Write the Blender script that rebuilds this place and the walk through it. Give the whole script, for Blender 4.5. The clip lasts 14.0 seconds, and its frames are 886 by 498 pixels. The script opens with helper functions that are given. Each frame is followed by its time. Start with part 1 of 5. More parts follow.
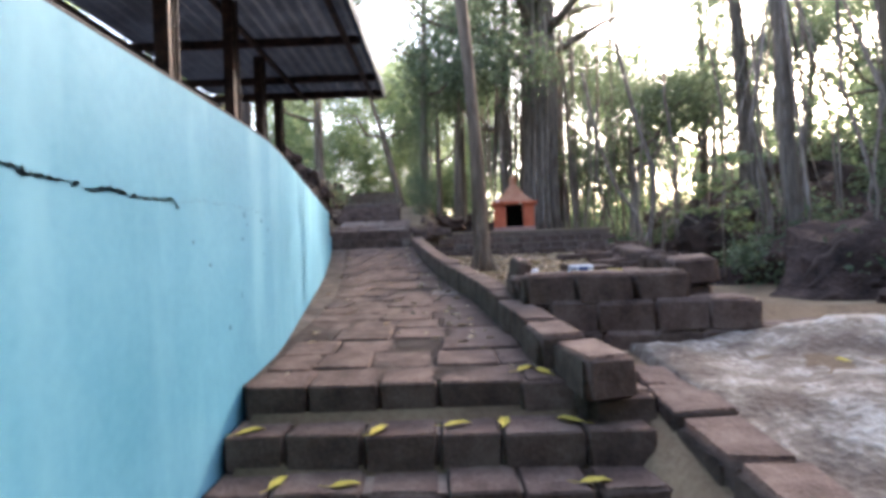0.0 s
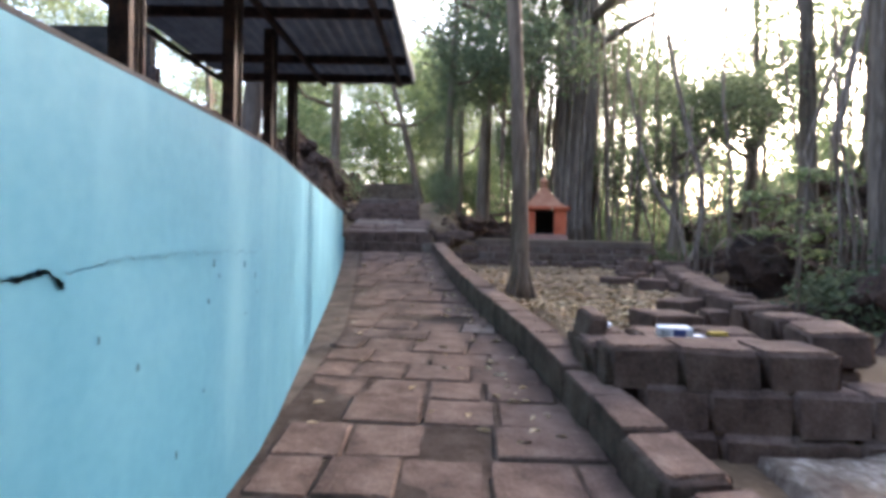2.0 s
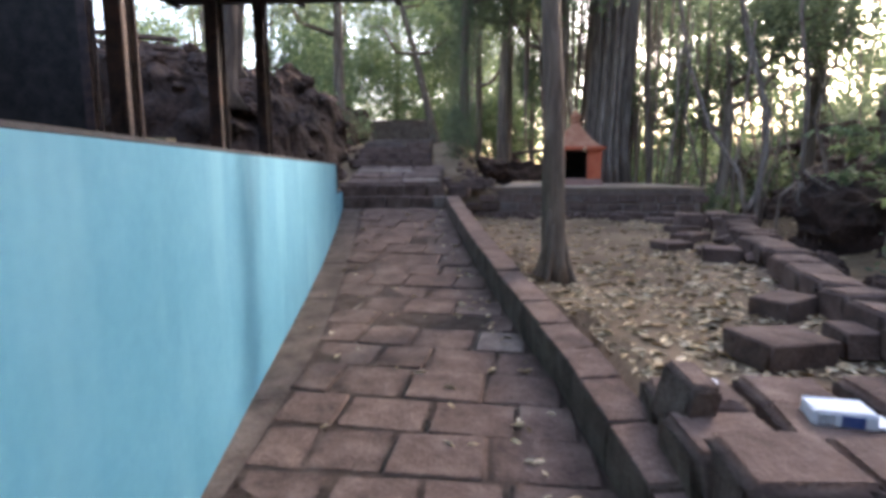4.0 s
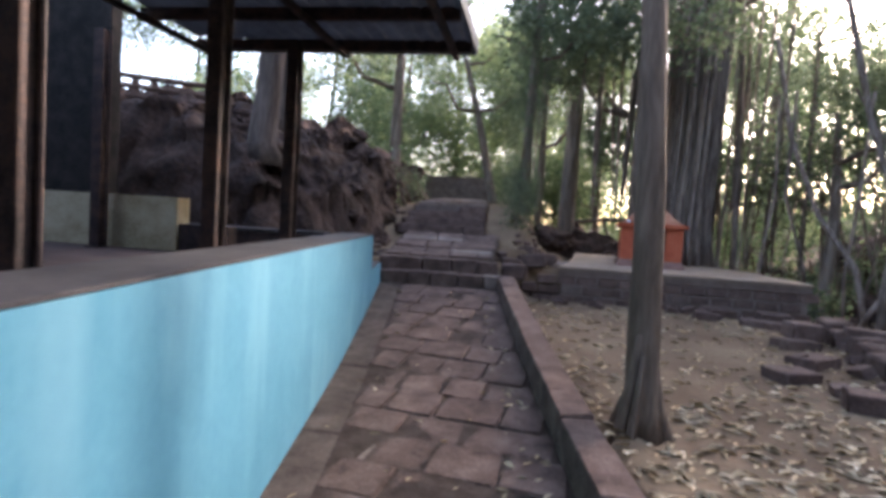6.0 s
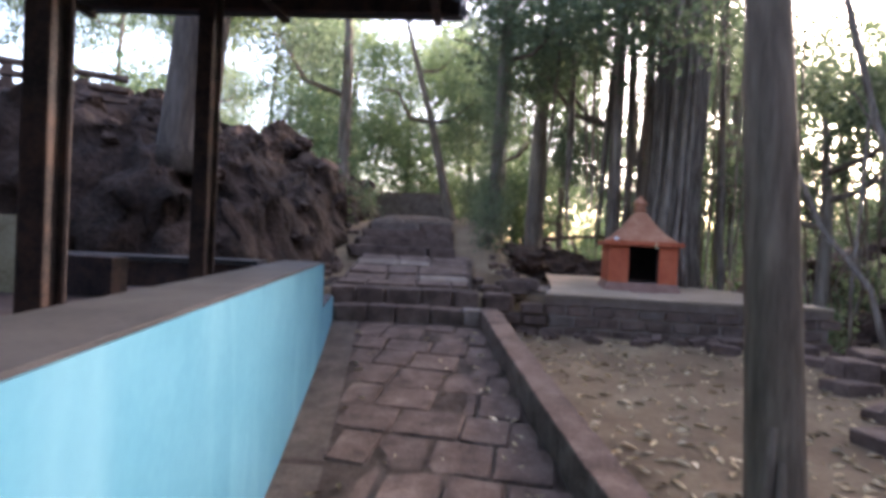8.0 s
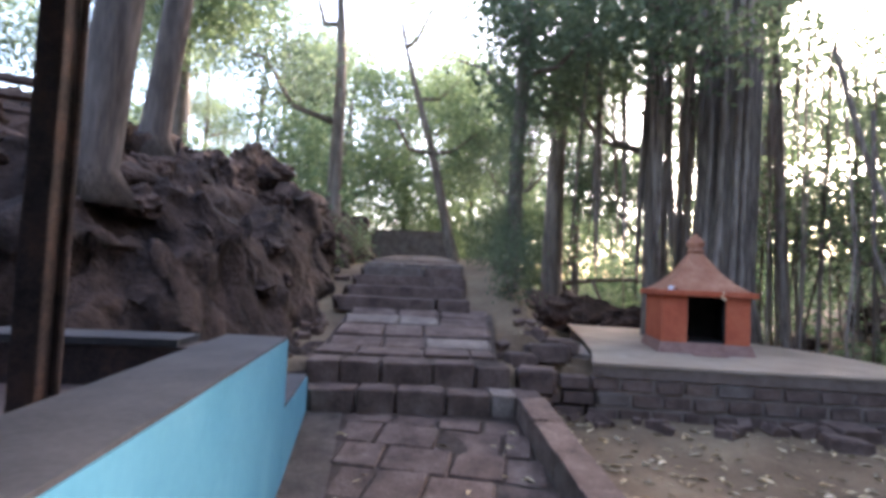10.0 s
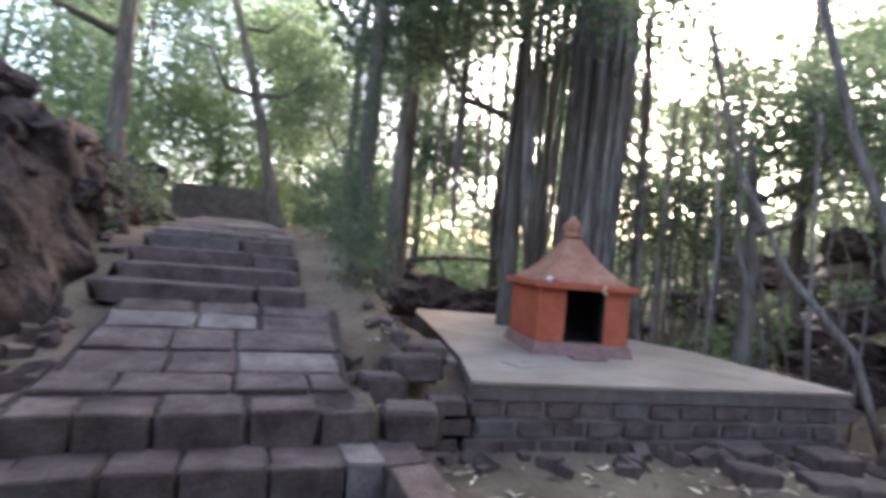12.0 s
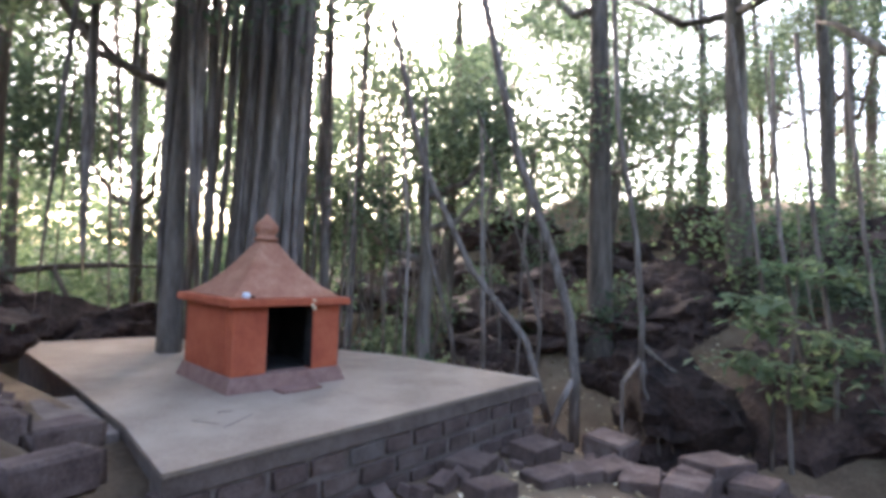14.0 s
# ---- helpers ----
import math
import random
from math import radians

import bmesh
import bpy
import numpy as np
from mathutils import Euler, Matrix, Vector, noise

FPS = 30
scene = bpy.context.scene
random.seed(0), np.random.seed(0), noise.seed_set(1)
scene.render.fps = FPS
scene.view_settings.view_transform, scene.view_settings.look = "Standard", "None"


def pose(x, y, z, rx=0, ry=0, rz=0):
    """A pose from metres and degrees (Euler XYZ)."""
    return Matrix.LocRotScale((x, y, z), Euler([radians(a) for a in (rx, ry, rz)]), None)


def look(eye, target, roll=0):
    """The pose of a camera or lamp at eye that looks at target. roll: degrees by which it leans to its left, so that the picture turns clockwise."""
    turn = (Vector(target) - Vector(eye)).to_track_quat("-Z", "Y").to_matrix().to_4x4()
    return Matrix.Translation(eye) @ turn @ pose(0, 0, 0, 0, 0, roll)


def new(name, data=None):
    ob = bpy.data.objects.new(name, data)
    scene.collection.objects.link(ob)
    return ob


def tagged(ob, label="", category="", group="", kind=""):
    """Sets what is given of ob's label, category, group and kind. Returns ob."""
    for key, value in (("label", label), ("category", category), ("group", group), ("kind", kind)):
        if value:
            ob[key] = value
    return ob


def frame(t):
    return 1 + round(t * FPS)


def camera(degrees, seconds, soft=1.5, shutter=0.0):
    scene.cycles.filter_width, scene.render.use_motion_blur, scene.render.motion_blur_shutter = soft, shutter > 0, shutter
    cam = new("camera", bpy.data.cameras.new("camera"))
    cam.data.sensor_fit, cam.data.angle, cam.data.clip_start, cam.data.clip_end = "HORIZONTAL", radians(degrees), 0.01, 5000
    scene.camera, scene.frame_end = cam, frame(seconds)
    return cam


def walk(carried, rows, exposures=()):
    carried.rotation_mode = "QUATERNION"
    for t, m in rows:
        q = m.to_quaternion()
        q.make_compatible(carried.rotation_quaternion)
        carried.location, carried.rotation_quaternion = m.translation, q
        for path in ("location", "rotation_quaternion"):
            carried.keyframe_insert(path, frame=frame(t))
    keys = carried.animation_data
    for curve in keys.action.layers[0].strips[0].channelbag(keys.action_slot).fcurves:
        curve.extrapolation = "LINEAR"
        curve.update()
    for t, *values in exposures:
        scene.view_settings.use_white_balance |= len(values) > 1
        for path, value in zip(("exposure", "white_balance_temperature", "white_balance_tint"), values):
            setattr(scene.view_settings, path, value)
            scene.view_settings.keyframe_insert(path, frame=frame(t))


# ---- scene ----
cam = camera(78.0, 14.0, soft=3.8, shutter=0.4)
# seconds, eye, a point looked at, roll in degrees
PATH = [
    (0, (0.019, -0.015, 1.492), (0.016, 1.985, 1.495), -2.1),
    (0.5, (-0.079, 0.242, 1.532), (-0.103, 2.242, 1.533), -1.5),
    (1, (-0.151, 0.495, 1.676), (-0.030, 2.489, 1.578), -0.7),
    (1.5, (-0.155, 0.772, 1.75), (-0.159, 2.769, 1.641), -0.5),
    (2, (-0.226, 1.077, 1.822), (-0.267, 3.076, 1.787), 1.3),
    (4.5, (-0.156, 2.843, 2.253), (-0.29, 4.814, 1.942), -0.0),
    (5, (-0.21, 3.129, 2.365), (-0.399, 5.109, 2.162), 3.2),
    (5.5, (-0.223, 3.407, 2.416), (-0.393, 5.395, 2.268), 1.3),
    (6, (-0.235, 3.733, 2.459), (-0.548, 5.705, 2.354), 3.5),
    (6.5, (-0.331, 4.028, 2.492), (-0.571, 6.013, 2.441), 3.6),
    (7, (-0.428, 4.49, 2.464), (-0.789, 6.457, 2.491), 0.8),
    (7.5, (-0.516, 4.793, 2.47), (-0.771, 6.775, 2.379), 1.4),
    (8, (-0.71, 5.11, 2.482), (-0.829, 7.106, 2.452), 2.7),
    (8.5, (-0.753, 5.518, 2.525), (-0.902, 7.509, 2.634), 2.8),
    (11, (-1.122, 7.574, 2.68), (-1.119, 9.572, 2.782), 2.8),
    (11.5, (-1.119, 7.995, 2.726), (-0.936, 9.986, 2.791), 4.5),
    (12, (-1.15, 8.39, 2.769), (-0.618, 10.318, 2.794), 4.9),
    (12.5, (-1.031, 8.75, 2.786), (-0.115, 10.528, 2.811), 2.9),
    (13, (-0.991, 9.049, 2.824), (0.257, 10.608, 2.925), 3.2),
    (13.5, (-1.063, 9.262, 2.871), (0.416, 10.607, 2.917), 4.0),
    (14, (-1.063, 9.517, 2.913), (0.504, 10.759, 2.978), 2.0),
]
# seconds, stops, kelvin, tint: the picture brightens a little on the way
LOOK = [(0.0, 3.72, 6650, 18), (2.0, 3.62, 6650, 18), (5.0, 3.3, 6550, 21), (7.5, 3.28, 6550, 23), (8.5, 3.42, 6450, 23), (11.0, 3.7, 6200, 20), (14.0, 3.76, 6150, 19)]
walk(cam, [(t, look(eye, target, roll)) for t, eye, target, roll in PATH], LOOK)

# ---- world, sun, exposure ----
SUN_AZ, SUN_EL = 41.0, 25.0
world = bpy.data.worlds.new("world")
scene.world = world
world.use_nodes = True
wn = world.node_tree.nodes
sky = wn.new("ShaderNodeTexSky")
sky.sky_type = "NISHITA"
sky.sun_disc = False
sky.sun_elevation, sky.sun_rotation = radians(SUN_EL), radians(SUN_AZ)
sky.air_density, sky.dust_density, sky.ozone_density = 1.0, 3.2, 1.0
wn["Background"].inputs["Strength"].default_value = 0.15
world.node_tree.links.new(sky.outputs[0], wn["Background"].inputs["Color"])
sun = new("sun", bpy.data.lights.new("sun", "SUN"))
sun.data.energy, sun.data.angle, sun.data.color = 1.9, radians(8.0), (1.0, 0.93, 0.82)
sun.matrix_world = look((0, 0, 0), (-math.sin(radians(SUN_AZ)) * math.cos(radians(SUN_EL)), -math.cos(radians(SUN_AZ)) * math.cos(radians(SUN_EL)), -math.sin(radians(SUN_EL))))


# ---- materials ----
def mat(name, cols, scale=6.0, rough=0.9, bump=0.4, fine=40.0, contrast=(0.35, 0.65), rnd=0.0, island=0.0, metal=0.0, extra=None, depth=0.02, stretch=1.0):
    """Two scales of noise between the colours, with relief; rnd: spread of brightness from object to object, island: within a joined mesh."""
    m = bpy.data.materials.new(name)
    m.use_nodes = True
    n, l = m.node_tree.nodes, m.node_tree.links
    b = n["Principled BSDF"]
    tc = n.new("ShaderNodeTexCoord")
    geo = n.new("ShaderNodeNewGeometry")
    big = n.new("ShaderNodeTexNoise")
    big.inputs["Scale"].default_value, big.inputs["Detail"].default_value, big.inputs["Roughness"].default_value = scale, 6.0, 0.65
    at = geo.outputs["Position"]
    if stretch != 1.0:
        mp = n.new("ShaderNodeMapping")
        mp.inputs["Scale"].default_value = (1.0, 1.0, stretch)
        l.new(at, mp.inputs["Vector"])
        at = mp.outputs[0]
    l.new(at, big.inputs["Vector"])
    small = n.new("ShaderNodeTexNoise")
    small.inputs["Scale"].default_value, small.inputs["Detail"].default_value = fine, 4.0
    l.new(at, small.inputs["Vector"])
    mix = n.new("ShaderNodeMath")
    mix.operation = "MULTIPLY_ADD"
    mix.inputs[1].default_value = 0.35
    l.new(small.outputs["Fac"], mix.inputs[0])
    sub = n.new("ShaderNodeMath")
    sub.operation = "SUBTRACT"
    sub.inputs[1].default_value = 0.175
    l.new(big.outputs["Fac"], sub.inputs[0])
    l.new(sub.outputs[0], mix.inputs[2])
    ramp = n.new("ShaderNodeValToRGB")
    e = ramp.color_ramp.elements
    e[0].position, e[1].position = contrast
    e[0].color, e[1].color = (*cols[0], 1), (*cols[-1], 1)
    for i, c in enumerate(cols[1:-1]):
        x = e.new(contrast[0] + (contrast[1] - contrast[0]) * (i + 1) / (len(cols) - 1))
        x.color = (*c, 1)
    l.new(mix.outputs[0], ramp.inputs["Fac"])
    col = ramp.outputs["Color"]
    if rnd or island:
        hsv = n.new("ShaderNodeHueSaturation")
        mr = n.new("ShaderNodeMapRange")
        s = rnd or island
        mr.inputs["To Min"].default_value, mr.inputs["To Max"].default_value = 1 - s, 1 + s
        if rnd:
            src = n.new("ShaderNodeObjectInfo").outputs["Random"]
        else:
            src = geo.outputs["Random Per Island"]
        l.new(src, mr.inputs["Value"])
        l.new(mr.outputs[0], hsv.inputs["Value"])
        l.new(col, hsv.inputs["Color"])
        col = hsv.outputs["Color"]
    if extra:
        col = extra(n, l, geo, col)
    l.new(col, b.inputs["Base Color"])
    b.inputs["Roughness"].default_value = rough
    b.inputs["Metallic"].default_value = metal
    b.inputs["Specular IOR Level"].default_value = 0.25
    if bump:
        bp = n.new("ShaderNodeBump")
        bp.inputs["Strength"].default_value, bp.inputs["Distance"].default_value = bump, depth
        l.new(mix.outputs[0], bp.inputs["Height"])
        l.new(bp.outputs[0], b.inputs["Normal"])
    return m


def leaf_mat(name, dark, light, glow=0.45):
    m = bpy.data.materials.new(name)
    m.use_nodes = True
    n, l = m.node_tree.nodes, m.node_tree.links
    b = n["Principled BSDF"]
    geo = n.new("ShaderNodeNewGeometry")
    ramp = n.new("ShaderNodeValToRGB")
    ramp.color_ramp.elements[0].color, ramp.color_ramp.elements[1].color = (*dark, 1), (*light, 1)
    l.new(geo.outputs["Random Per Island"], ramp.inputs["Fac"])
    l.new(ramp.outputs[0], b.inputs["Base Color"])
    b.inputs["Roughness"].default_value = 0.5
    b.inputs["Specular IOR Level"].default_value = 0.3
    tl = n.new("ShaderNodeBsdfTranslucent")
    hs = n.new("ShaderNodeHueSaturation")
    hs.inputs["Value"].default_value, hs.inputs["Saturation"].default_value = 1.8, 1.0
    l.new(ramp.outputs[0], hs.inputs["Color"])
    l.new(hs.outputs[0], tl.inputs["Color"])
    mx = n.new("ShaderNodeMixShader")
    mx.inputs[0].default_value = glow
    l.new(b.outputs[0], mx.inputs[1])
    l.new(tl.outputs[0], mx.inputs[2])
    l.new(mx.outputs[0], n["Material Output"].inputs["Surface"])
    return m


def sun_dapples(n, l, geo, col):
    """Pale, tall soft patches of dappled sunlight, painted into the wall's blue."""
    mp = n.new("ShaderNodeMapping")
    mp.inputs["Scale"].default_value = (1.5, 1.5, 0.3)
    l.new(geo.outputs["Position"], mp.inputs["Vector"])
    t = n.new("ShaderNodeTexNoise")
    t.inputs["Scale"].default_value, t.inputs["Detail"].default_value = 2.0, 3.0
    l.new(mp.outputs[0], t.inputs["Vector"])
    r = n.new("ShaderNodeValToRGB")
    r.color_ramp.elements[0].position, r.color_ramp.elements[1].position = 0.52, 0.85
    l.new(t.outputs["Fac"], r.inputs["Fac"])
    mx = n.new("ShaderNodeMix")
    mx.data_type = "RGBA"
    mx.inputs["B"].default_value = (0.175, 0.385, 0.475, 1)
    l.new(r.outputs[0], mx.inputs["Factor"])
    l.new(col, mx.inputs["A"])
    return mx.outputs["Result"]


STONE = mat("laterite", [(0.058, 0.0353, 0.0272), (0.1173, 0.0745, 0.0578), (0.1835, 0.1254, 0.0973)], 5, 0.92, 0.8, 55, (0.3, 0.7), rnd=0.11)
STONE_PALE = mat("worn laterite", [(0.1048, 0.0744, 0.0587), (0.1741, 0.1288, 0.1028), (0.2484, 0.189, 0.1519)], 5, 0.9, 0.7, 55, (0.3, 0.7), rnd=0.2)
MORTAR = mat("dirty mortar", [(0.0815, 0.0548, 0.0426), (0.1477, 0.1056, 0.0828)], 9, 0.95, 0.6, 70)
PALE_MORTAR = mat("pale weathered mortar", [(0.1454, 0.1037, 0.0811), (0.2334, 0.1743, 0.1377)], 6, 0.95, 0.5, 50)
PLASTER = mat("grey plaster band", [(0.11, 0.074, 0.056), (0.18, 0.128, 0.098)], 4, 0.9, 0.5, 50)
SOIL = mat("soil", [(0.082, 0.052, 0.030), (0.145, 0.096, 0.057), (0.21, 0.15, 0.09)], 1.3, 0.95, 0.9, 26, (0.3, 0.7))
SAND = mat("trodden cement and grit", [(0.11, 0.078, 0.058), (0.19, 0.147, 0.112), (0.42, 0.365, 0.305)], 2.6, 0.95, 1.0, 24, (0.36, 0.66), depth=0.05)
CEMENT = mat("cement screed", [(0.22, 0.155, 0.108), (0.295, 0.215, 0.153), (0.36, 0.27, 0.196)], 1.8, 0.85, 0.2, 45, (0.3, 0.7))
COPING = mat("grey coping", [(0.040, 0.038, 0.040), (0.072, 0.068, 0.070)], 3, 0.75, 0.25, 45)
BLUE = mat("sky blue wall paint", [(0.072, 0.245, 0.335), (0.09, 0.275, 0.37), (0.112, 0.305, 0.40)], 1.6, 0.6, 0.12, 25, (0.3, 0.7), extra=sun_dapples)
CRACK = mat("bare dark render", [(0.06, 0.13, 0.155), (0.11, 0.22, 0.27)], 30, 0.95, 0.5)
ORANGE = mat("orange ochre paint", [(0.33, 0.066, 0.03), (0.42, 0.095, 0.042), (0.49, 0.128, 0.06)], 4, 0.75, 0.25, 40, (0.3, 0.7))
ROOFPAINT = mat("faded ochre paint", [(0.27, 0.105, 0.06), (0.345, 0.145, 0.082), (0.42, 0.205, 0.125)], 5, 0.8, 0.3, 40, (0.3, 0.7))
PLINTH = mat("grimy plinth", [(0.20, 0.10, 0.075), (0.30, 0.17, 0.13)], 6, 0.85, 0.3)
# plain near black; on the shrine lining it stands for the shade inside
DARK = mat("near black", [(0.01, 0.009, 0.008), (0.03, 0.025, 0.022)], 6, 0.9, 0.2)
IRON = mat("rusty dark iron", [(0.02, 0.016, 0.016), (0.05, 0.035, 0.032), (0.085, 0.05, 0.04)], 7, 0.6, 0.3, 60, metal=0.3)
SHEET = mat("weathered roof sheet", [(0.09, 0.093, 0.10), (0.15, 0.155, 0.165)], 3, 0.85, 0.2, metal=0.1)
FLOOR_RED = mat("dusty red-brown floor", [(0.05, 0.033, 0.028), (0.1, 0.07, 0.06)], 3, 0.85, 0.2)
YELLOW = mat("stained yellow plaster", [(0.26, 0.21, 0.12), (0.38, 0.32, 0.20), (0.45, 0.39, 0.26)], 2.5, 0.85, 0.25)
ROCK = mat("dark laterite rock", [(0.018, 0.0107, 0.0082), (0.0492, 0.0295, 0.0221), (0.0943, 0.0574, 0.0435)], 3.4, 0.93, 1.0, 18, (0.3, 0.68), rnd=0.3, depth=0.07)
BARK = mat("grey bark", [(0.066, 0.050, 0.038), (0.14, 0.108, 0.083), (0.21, 0.165, 0.13)], 9, 0.9, 0.9, 45, (0.3, 0.7), rnd=0.2, stretch=0.14)
BARK_DARK = mat("dark bark", [(0.035, 0.026, 0.021), (0.08, 0.06, 0.048), (0.125, 0.098, 0.08)], 8, 0.9, 1.0, 38, (0.3, 0.7), stretch=0.14)
BARK_BROWN = mat("brown flaky bark", [(0.07, 0.047, 0.032), (0.15, 0.104, 0.072), (0.24, 0.172, 0.122)], 8, 0.9, 1.0, 38, (0.3, 0.7), stretch=0.14)
ROOTS = mat("pale aerial root bark", [(0.0826, 0.0608, 0.0469), (0.1608, 0.1234, 0.0982), (0.2396, 0.1917, 0.1569)], 14, 0.9, 0.6, 50, rnd=0.25, stretch=0.14)
LEAF_MID = leaf_mat("broad leaves", (0.048, 0.068, 0.040), (0.118, 0.144, 0.082), 0.55)
LEAF_DARK = leaf_mat("dark banyan leaves", (0.046, 0.064, 0.037), (0.110, 0.136, 0.074), 0.55)
LEAF_SUN = leaf_mat("sunny yellow green leaves", (0.064, 0.098, 0.046), (0.165, 0.203, 0.100), 0.55)
DRY = mat("dry leaves", [(0.24, 0.15, 0.075), (0.42, 0.31, 0.18), (0.60, 0.49, 0.34)], 5, 0.8, 0.0, 9, (0.35, 0.65), island=0.5)
YLEAF = mat("yellow fallen leaf", [(0.42, 0.30, 0.05), (0.55, 0.42, 0.08)], 8, 0.7, 0.0)
WHITE = mat("white paper", [(0.62, 0.62, 0.64), (0.75, 0.75, 0.76)], 10, 0.7, 0.1)
INK = mat("blue print", [(0.05, 0.08, 0.22), (0.10, 0.12, 0.26)], 10, 0.7, 0.0)


# ---- helpers ----
def lerp(x, pts):
    return float(np.interp(x, [p[0] for p in pts], [p[1] for p in pts]))


def finish(name, bm, material, parent=None, smooth=False):
    me = bpy.data.meshes.new(name)
    bm.normal_update()
    bm.to_mesh(me)
    bm.free()
    me.materials.append(material)
    if smooth:
        me.shade_smooth()
    ob = new(name, me)
    ob.parent = parent
    return ob


def part(name, bm, material, parent, label="", smooth=False):
    return tagged(finish(name, bm, material, parent, smooth), label)


def thing(name, label, category, x=0, y=0, z=0, group="", rz=0):
    e = new(name)
    e.empty_display_size = 0.1
    e.matrix_world = pose(x, y, z, 0, 0, rz)
    return tagged(e, label, category, group)


def box(bm, c, s, rz=0.0, bev=0.0, jit=0.0, tilt=0.0):
    r = bmesh.ops.create_cube(bm, size=1.0, matrix=pose(*c, tilt, 0, rz) @ Matrix.Diagonal((*s, 1)))
    if bev:
        edges = list({e for v in r["verts"] for e in v.link_edges})
        r = bmesh.ops.bevel(bm, geom=edges, offset=bev, segments=2, affect="EDGES", profile=0.6)
    if jit:
        for v in r["verts"]:
            v.co += Vector((random.uniform(-jit, jit), random.uniform(-jit, jit), random.uniform(-jit, jit)))
    return bm


def prism(bm, poly, z0, z1):
    """An upright prism over the plan polygon; z0 and z1 may be functions of (x, y)."""
    f0 = z0 if callable(z0) else (lambda x, y: z0)
    f1 = z1 if callable(z1) else (lambda x, y: z1)
    lo = [bm.verts.new((x, y, f0(x, y))) for x, y in poly]
    hi = [bm.verts.new((x, y, f1(x, y))) for x, y in poly]
    bm.faces.new(lo[::-1])
    bm.faces.new(hi)
    k = len(poly)
    for i in range(k):
        bm.faces.new((lo[i], lo[(i + 1) % k], hi[(i + 1) % k], hi[i]))
    bmesh.ops.recalc_face_normals(bm, faces=bm.faces)
    return bm


def tube(bm, pts, radii, n=8, rough=0.0, seed=0):
    pts = [Vector(p) for p in pts]
    rings = []
    for i, p in enumerate(pts):
        d = (pts[min(i + 1, len(pts) - 1)] - pts[max(i - 1, 0)]).normalized()
        a = d.cross(Vector((0.3, 1, 0.2))).normalized()
        b = d.cross(a)
        ring = []
        for k in range(n):
            th = 2 * math.pi * k / n
            r = radii[i]
            if rough:
                r *= 1 + rough * noise.noise(Vector((math.cos(th) * 1.7 + seed, math.sin(th) * 1.7, p.z * 0.6)))
            ring.append(bm.verts.new(p + (a * math.cos(th) + b * math.sin(th)) * r))
        rings.append(ring)
    for u, w in zip(rings, rings[1:]):
        for k in range(n):
            bm.faces.new((u[k], u[(k + 1) % n], w[(k + 1) % n], w[k]))
    bm.faces.new(rings[0][::-1])
    bm.faces.new(rings[-1])
    return bm


def rock_mesh(name, seed, material, rough=0.35, sub=3):
    bm = bmesh.new()
    bmesh.ops.create_icosphere(bm, subdivisions=sub, radius=1.0)
    rg = random.Random(seed * 17 + 5)
    cuts = [(Vector((rg.gauss(0, 1), rg.gauss(0, 1), rg.gauss(0, 1))).normalized(), rg.uniform(0.55, 0.85)) for _ in range(14)]
    for v in bm.verts:
        p = v.co.copy()
        for nrm, d in cuts:
            over = p.dot(nrm) - d
            if over > 0:
                p -= nrm * over * 0.92
        v.co = p * (1.15 + rough * 0.35 * noise.noise(p * 2.2 + Vector((0, seed * 3.1, 0))) + rough * 0.22 * noise.noise(p * 6 + Vector((0, 0, seed))))
        v.co.z = max(v.co.z, -0.75)
    me = bpy.data.meshes.new(name)
    bm.to_mesh(me)
    bm.free()
    me.materials.append(material)
    me.shade_smooth()
    me.set_sharp_from_angle(angle=radians(32))
    return me


def block_meshes(material, k=7, bev=0.05, jit=0.028):
    """Unit blocks with worn edges, shared by the masonry pieces."""
    out = []
    for i in range(k):
        bm = bmesh.new()
        bmesh.ops.create_cube(bm, size=1.0)
        for v in bm.verts:
            v.co += Vector((random.uniform(-1, 1), random.uniform(-1, 1), random.uniform(-1, 1))) * jit
        bmesh.ops.bevel(bm, geom=bm.edges[:], offset=bev, segments=2, affect="EDGES")
        me = bpy.data.meshes.new("block")
        bm.to_mesh(me)
        bm.free()
        me.materials.append(material)
        own = [v.normal.copy() for v in me.vertices]
        for f in me.polygons:
            if f.area > 0.25:
                for i_ in f.vertices:
                    own[i_] = f.normal.copy()
        me.shade_smooth()
        me.normals_split_custom_set_from_vertices(own)
        out.append(me)
    return out


BLOCKS, BLOCKS_PALE, BLOCKS_WORN = block_meshes(STONE), block_meshes(STONE_PALE), block_meshes(STONE, 9, 0.11, 0.035)


def block(name, parent, c, s, rz=0.0, tx=0.0, ty=0.0, pale=False, label="", worn=False):
    ob = new(name, random.choice(BLOCKS_WORN if worn else BLOCKS_PALE if pale else BLOCKS))
    ob.parent = parent
    ob.matrix_local = pose(*c, tx, ty, rz) @ Matrix.Diagonal((*s, 1))
    return tagged(ob, label)


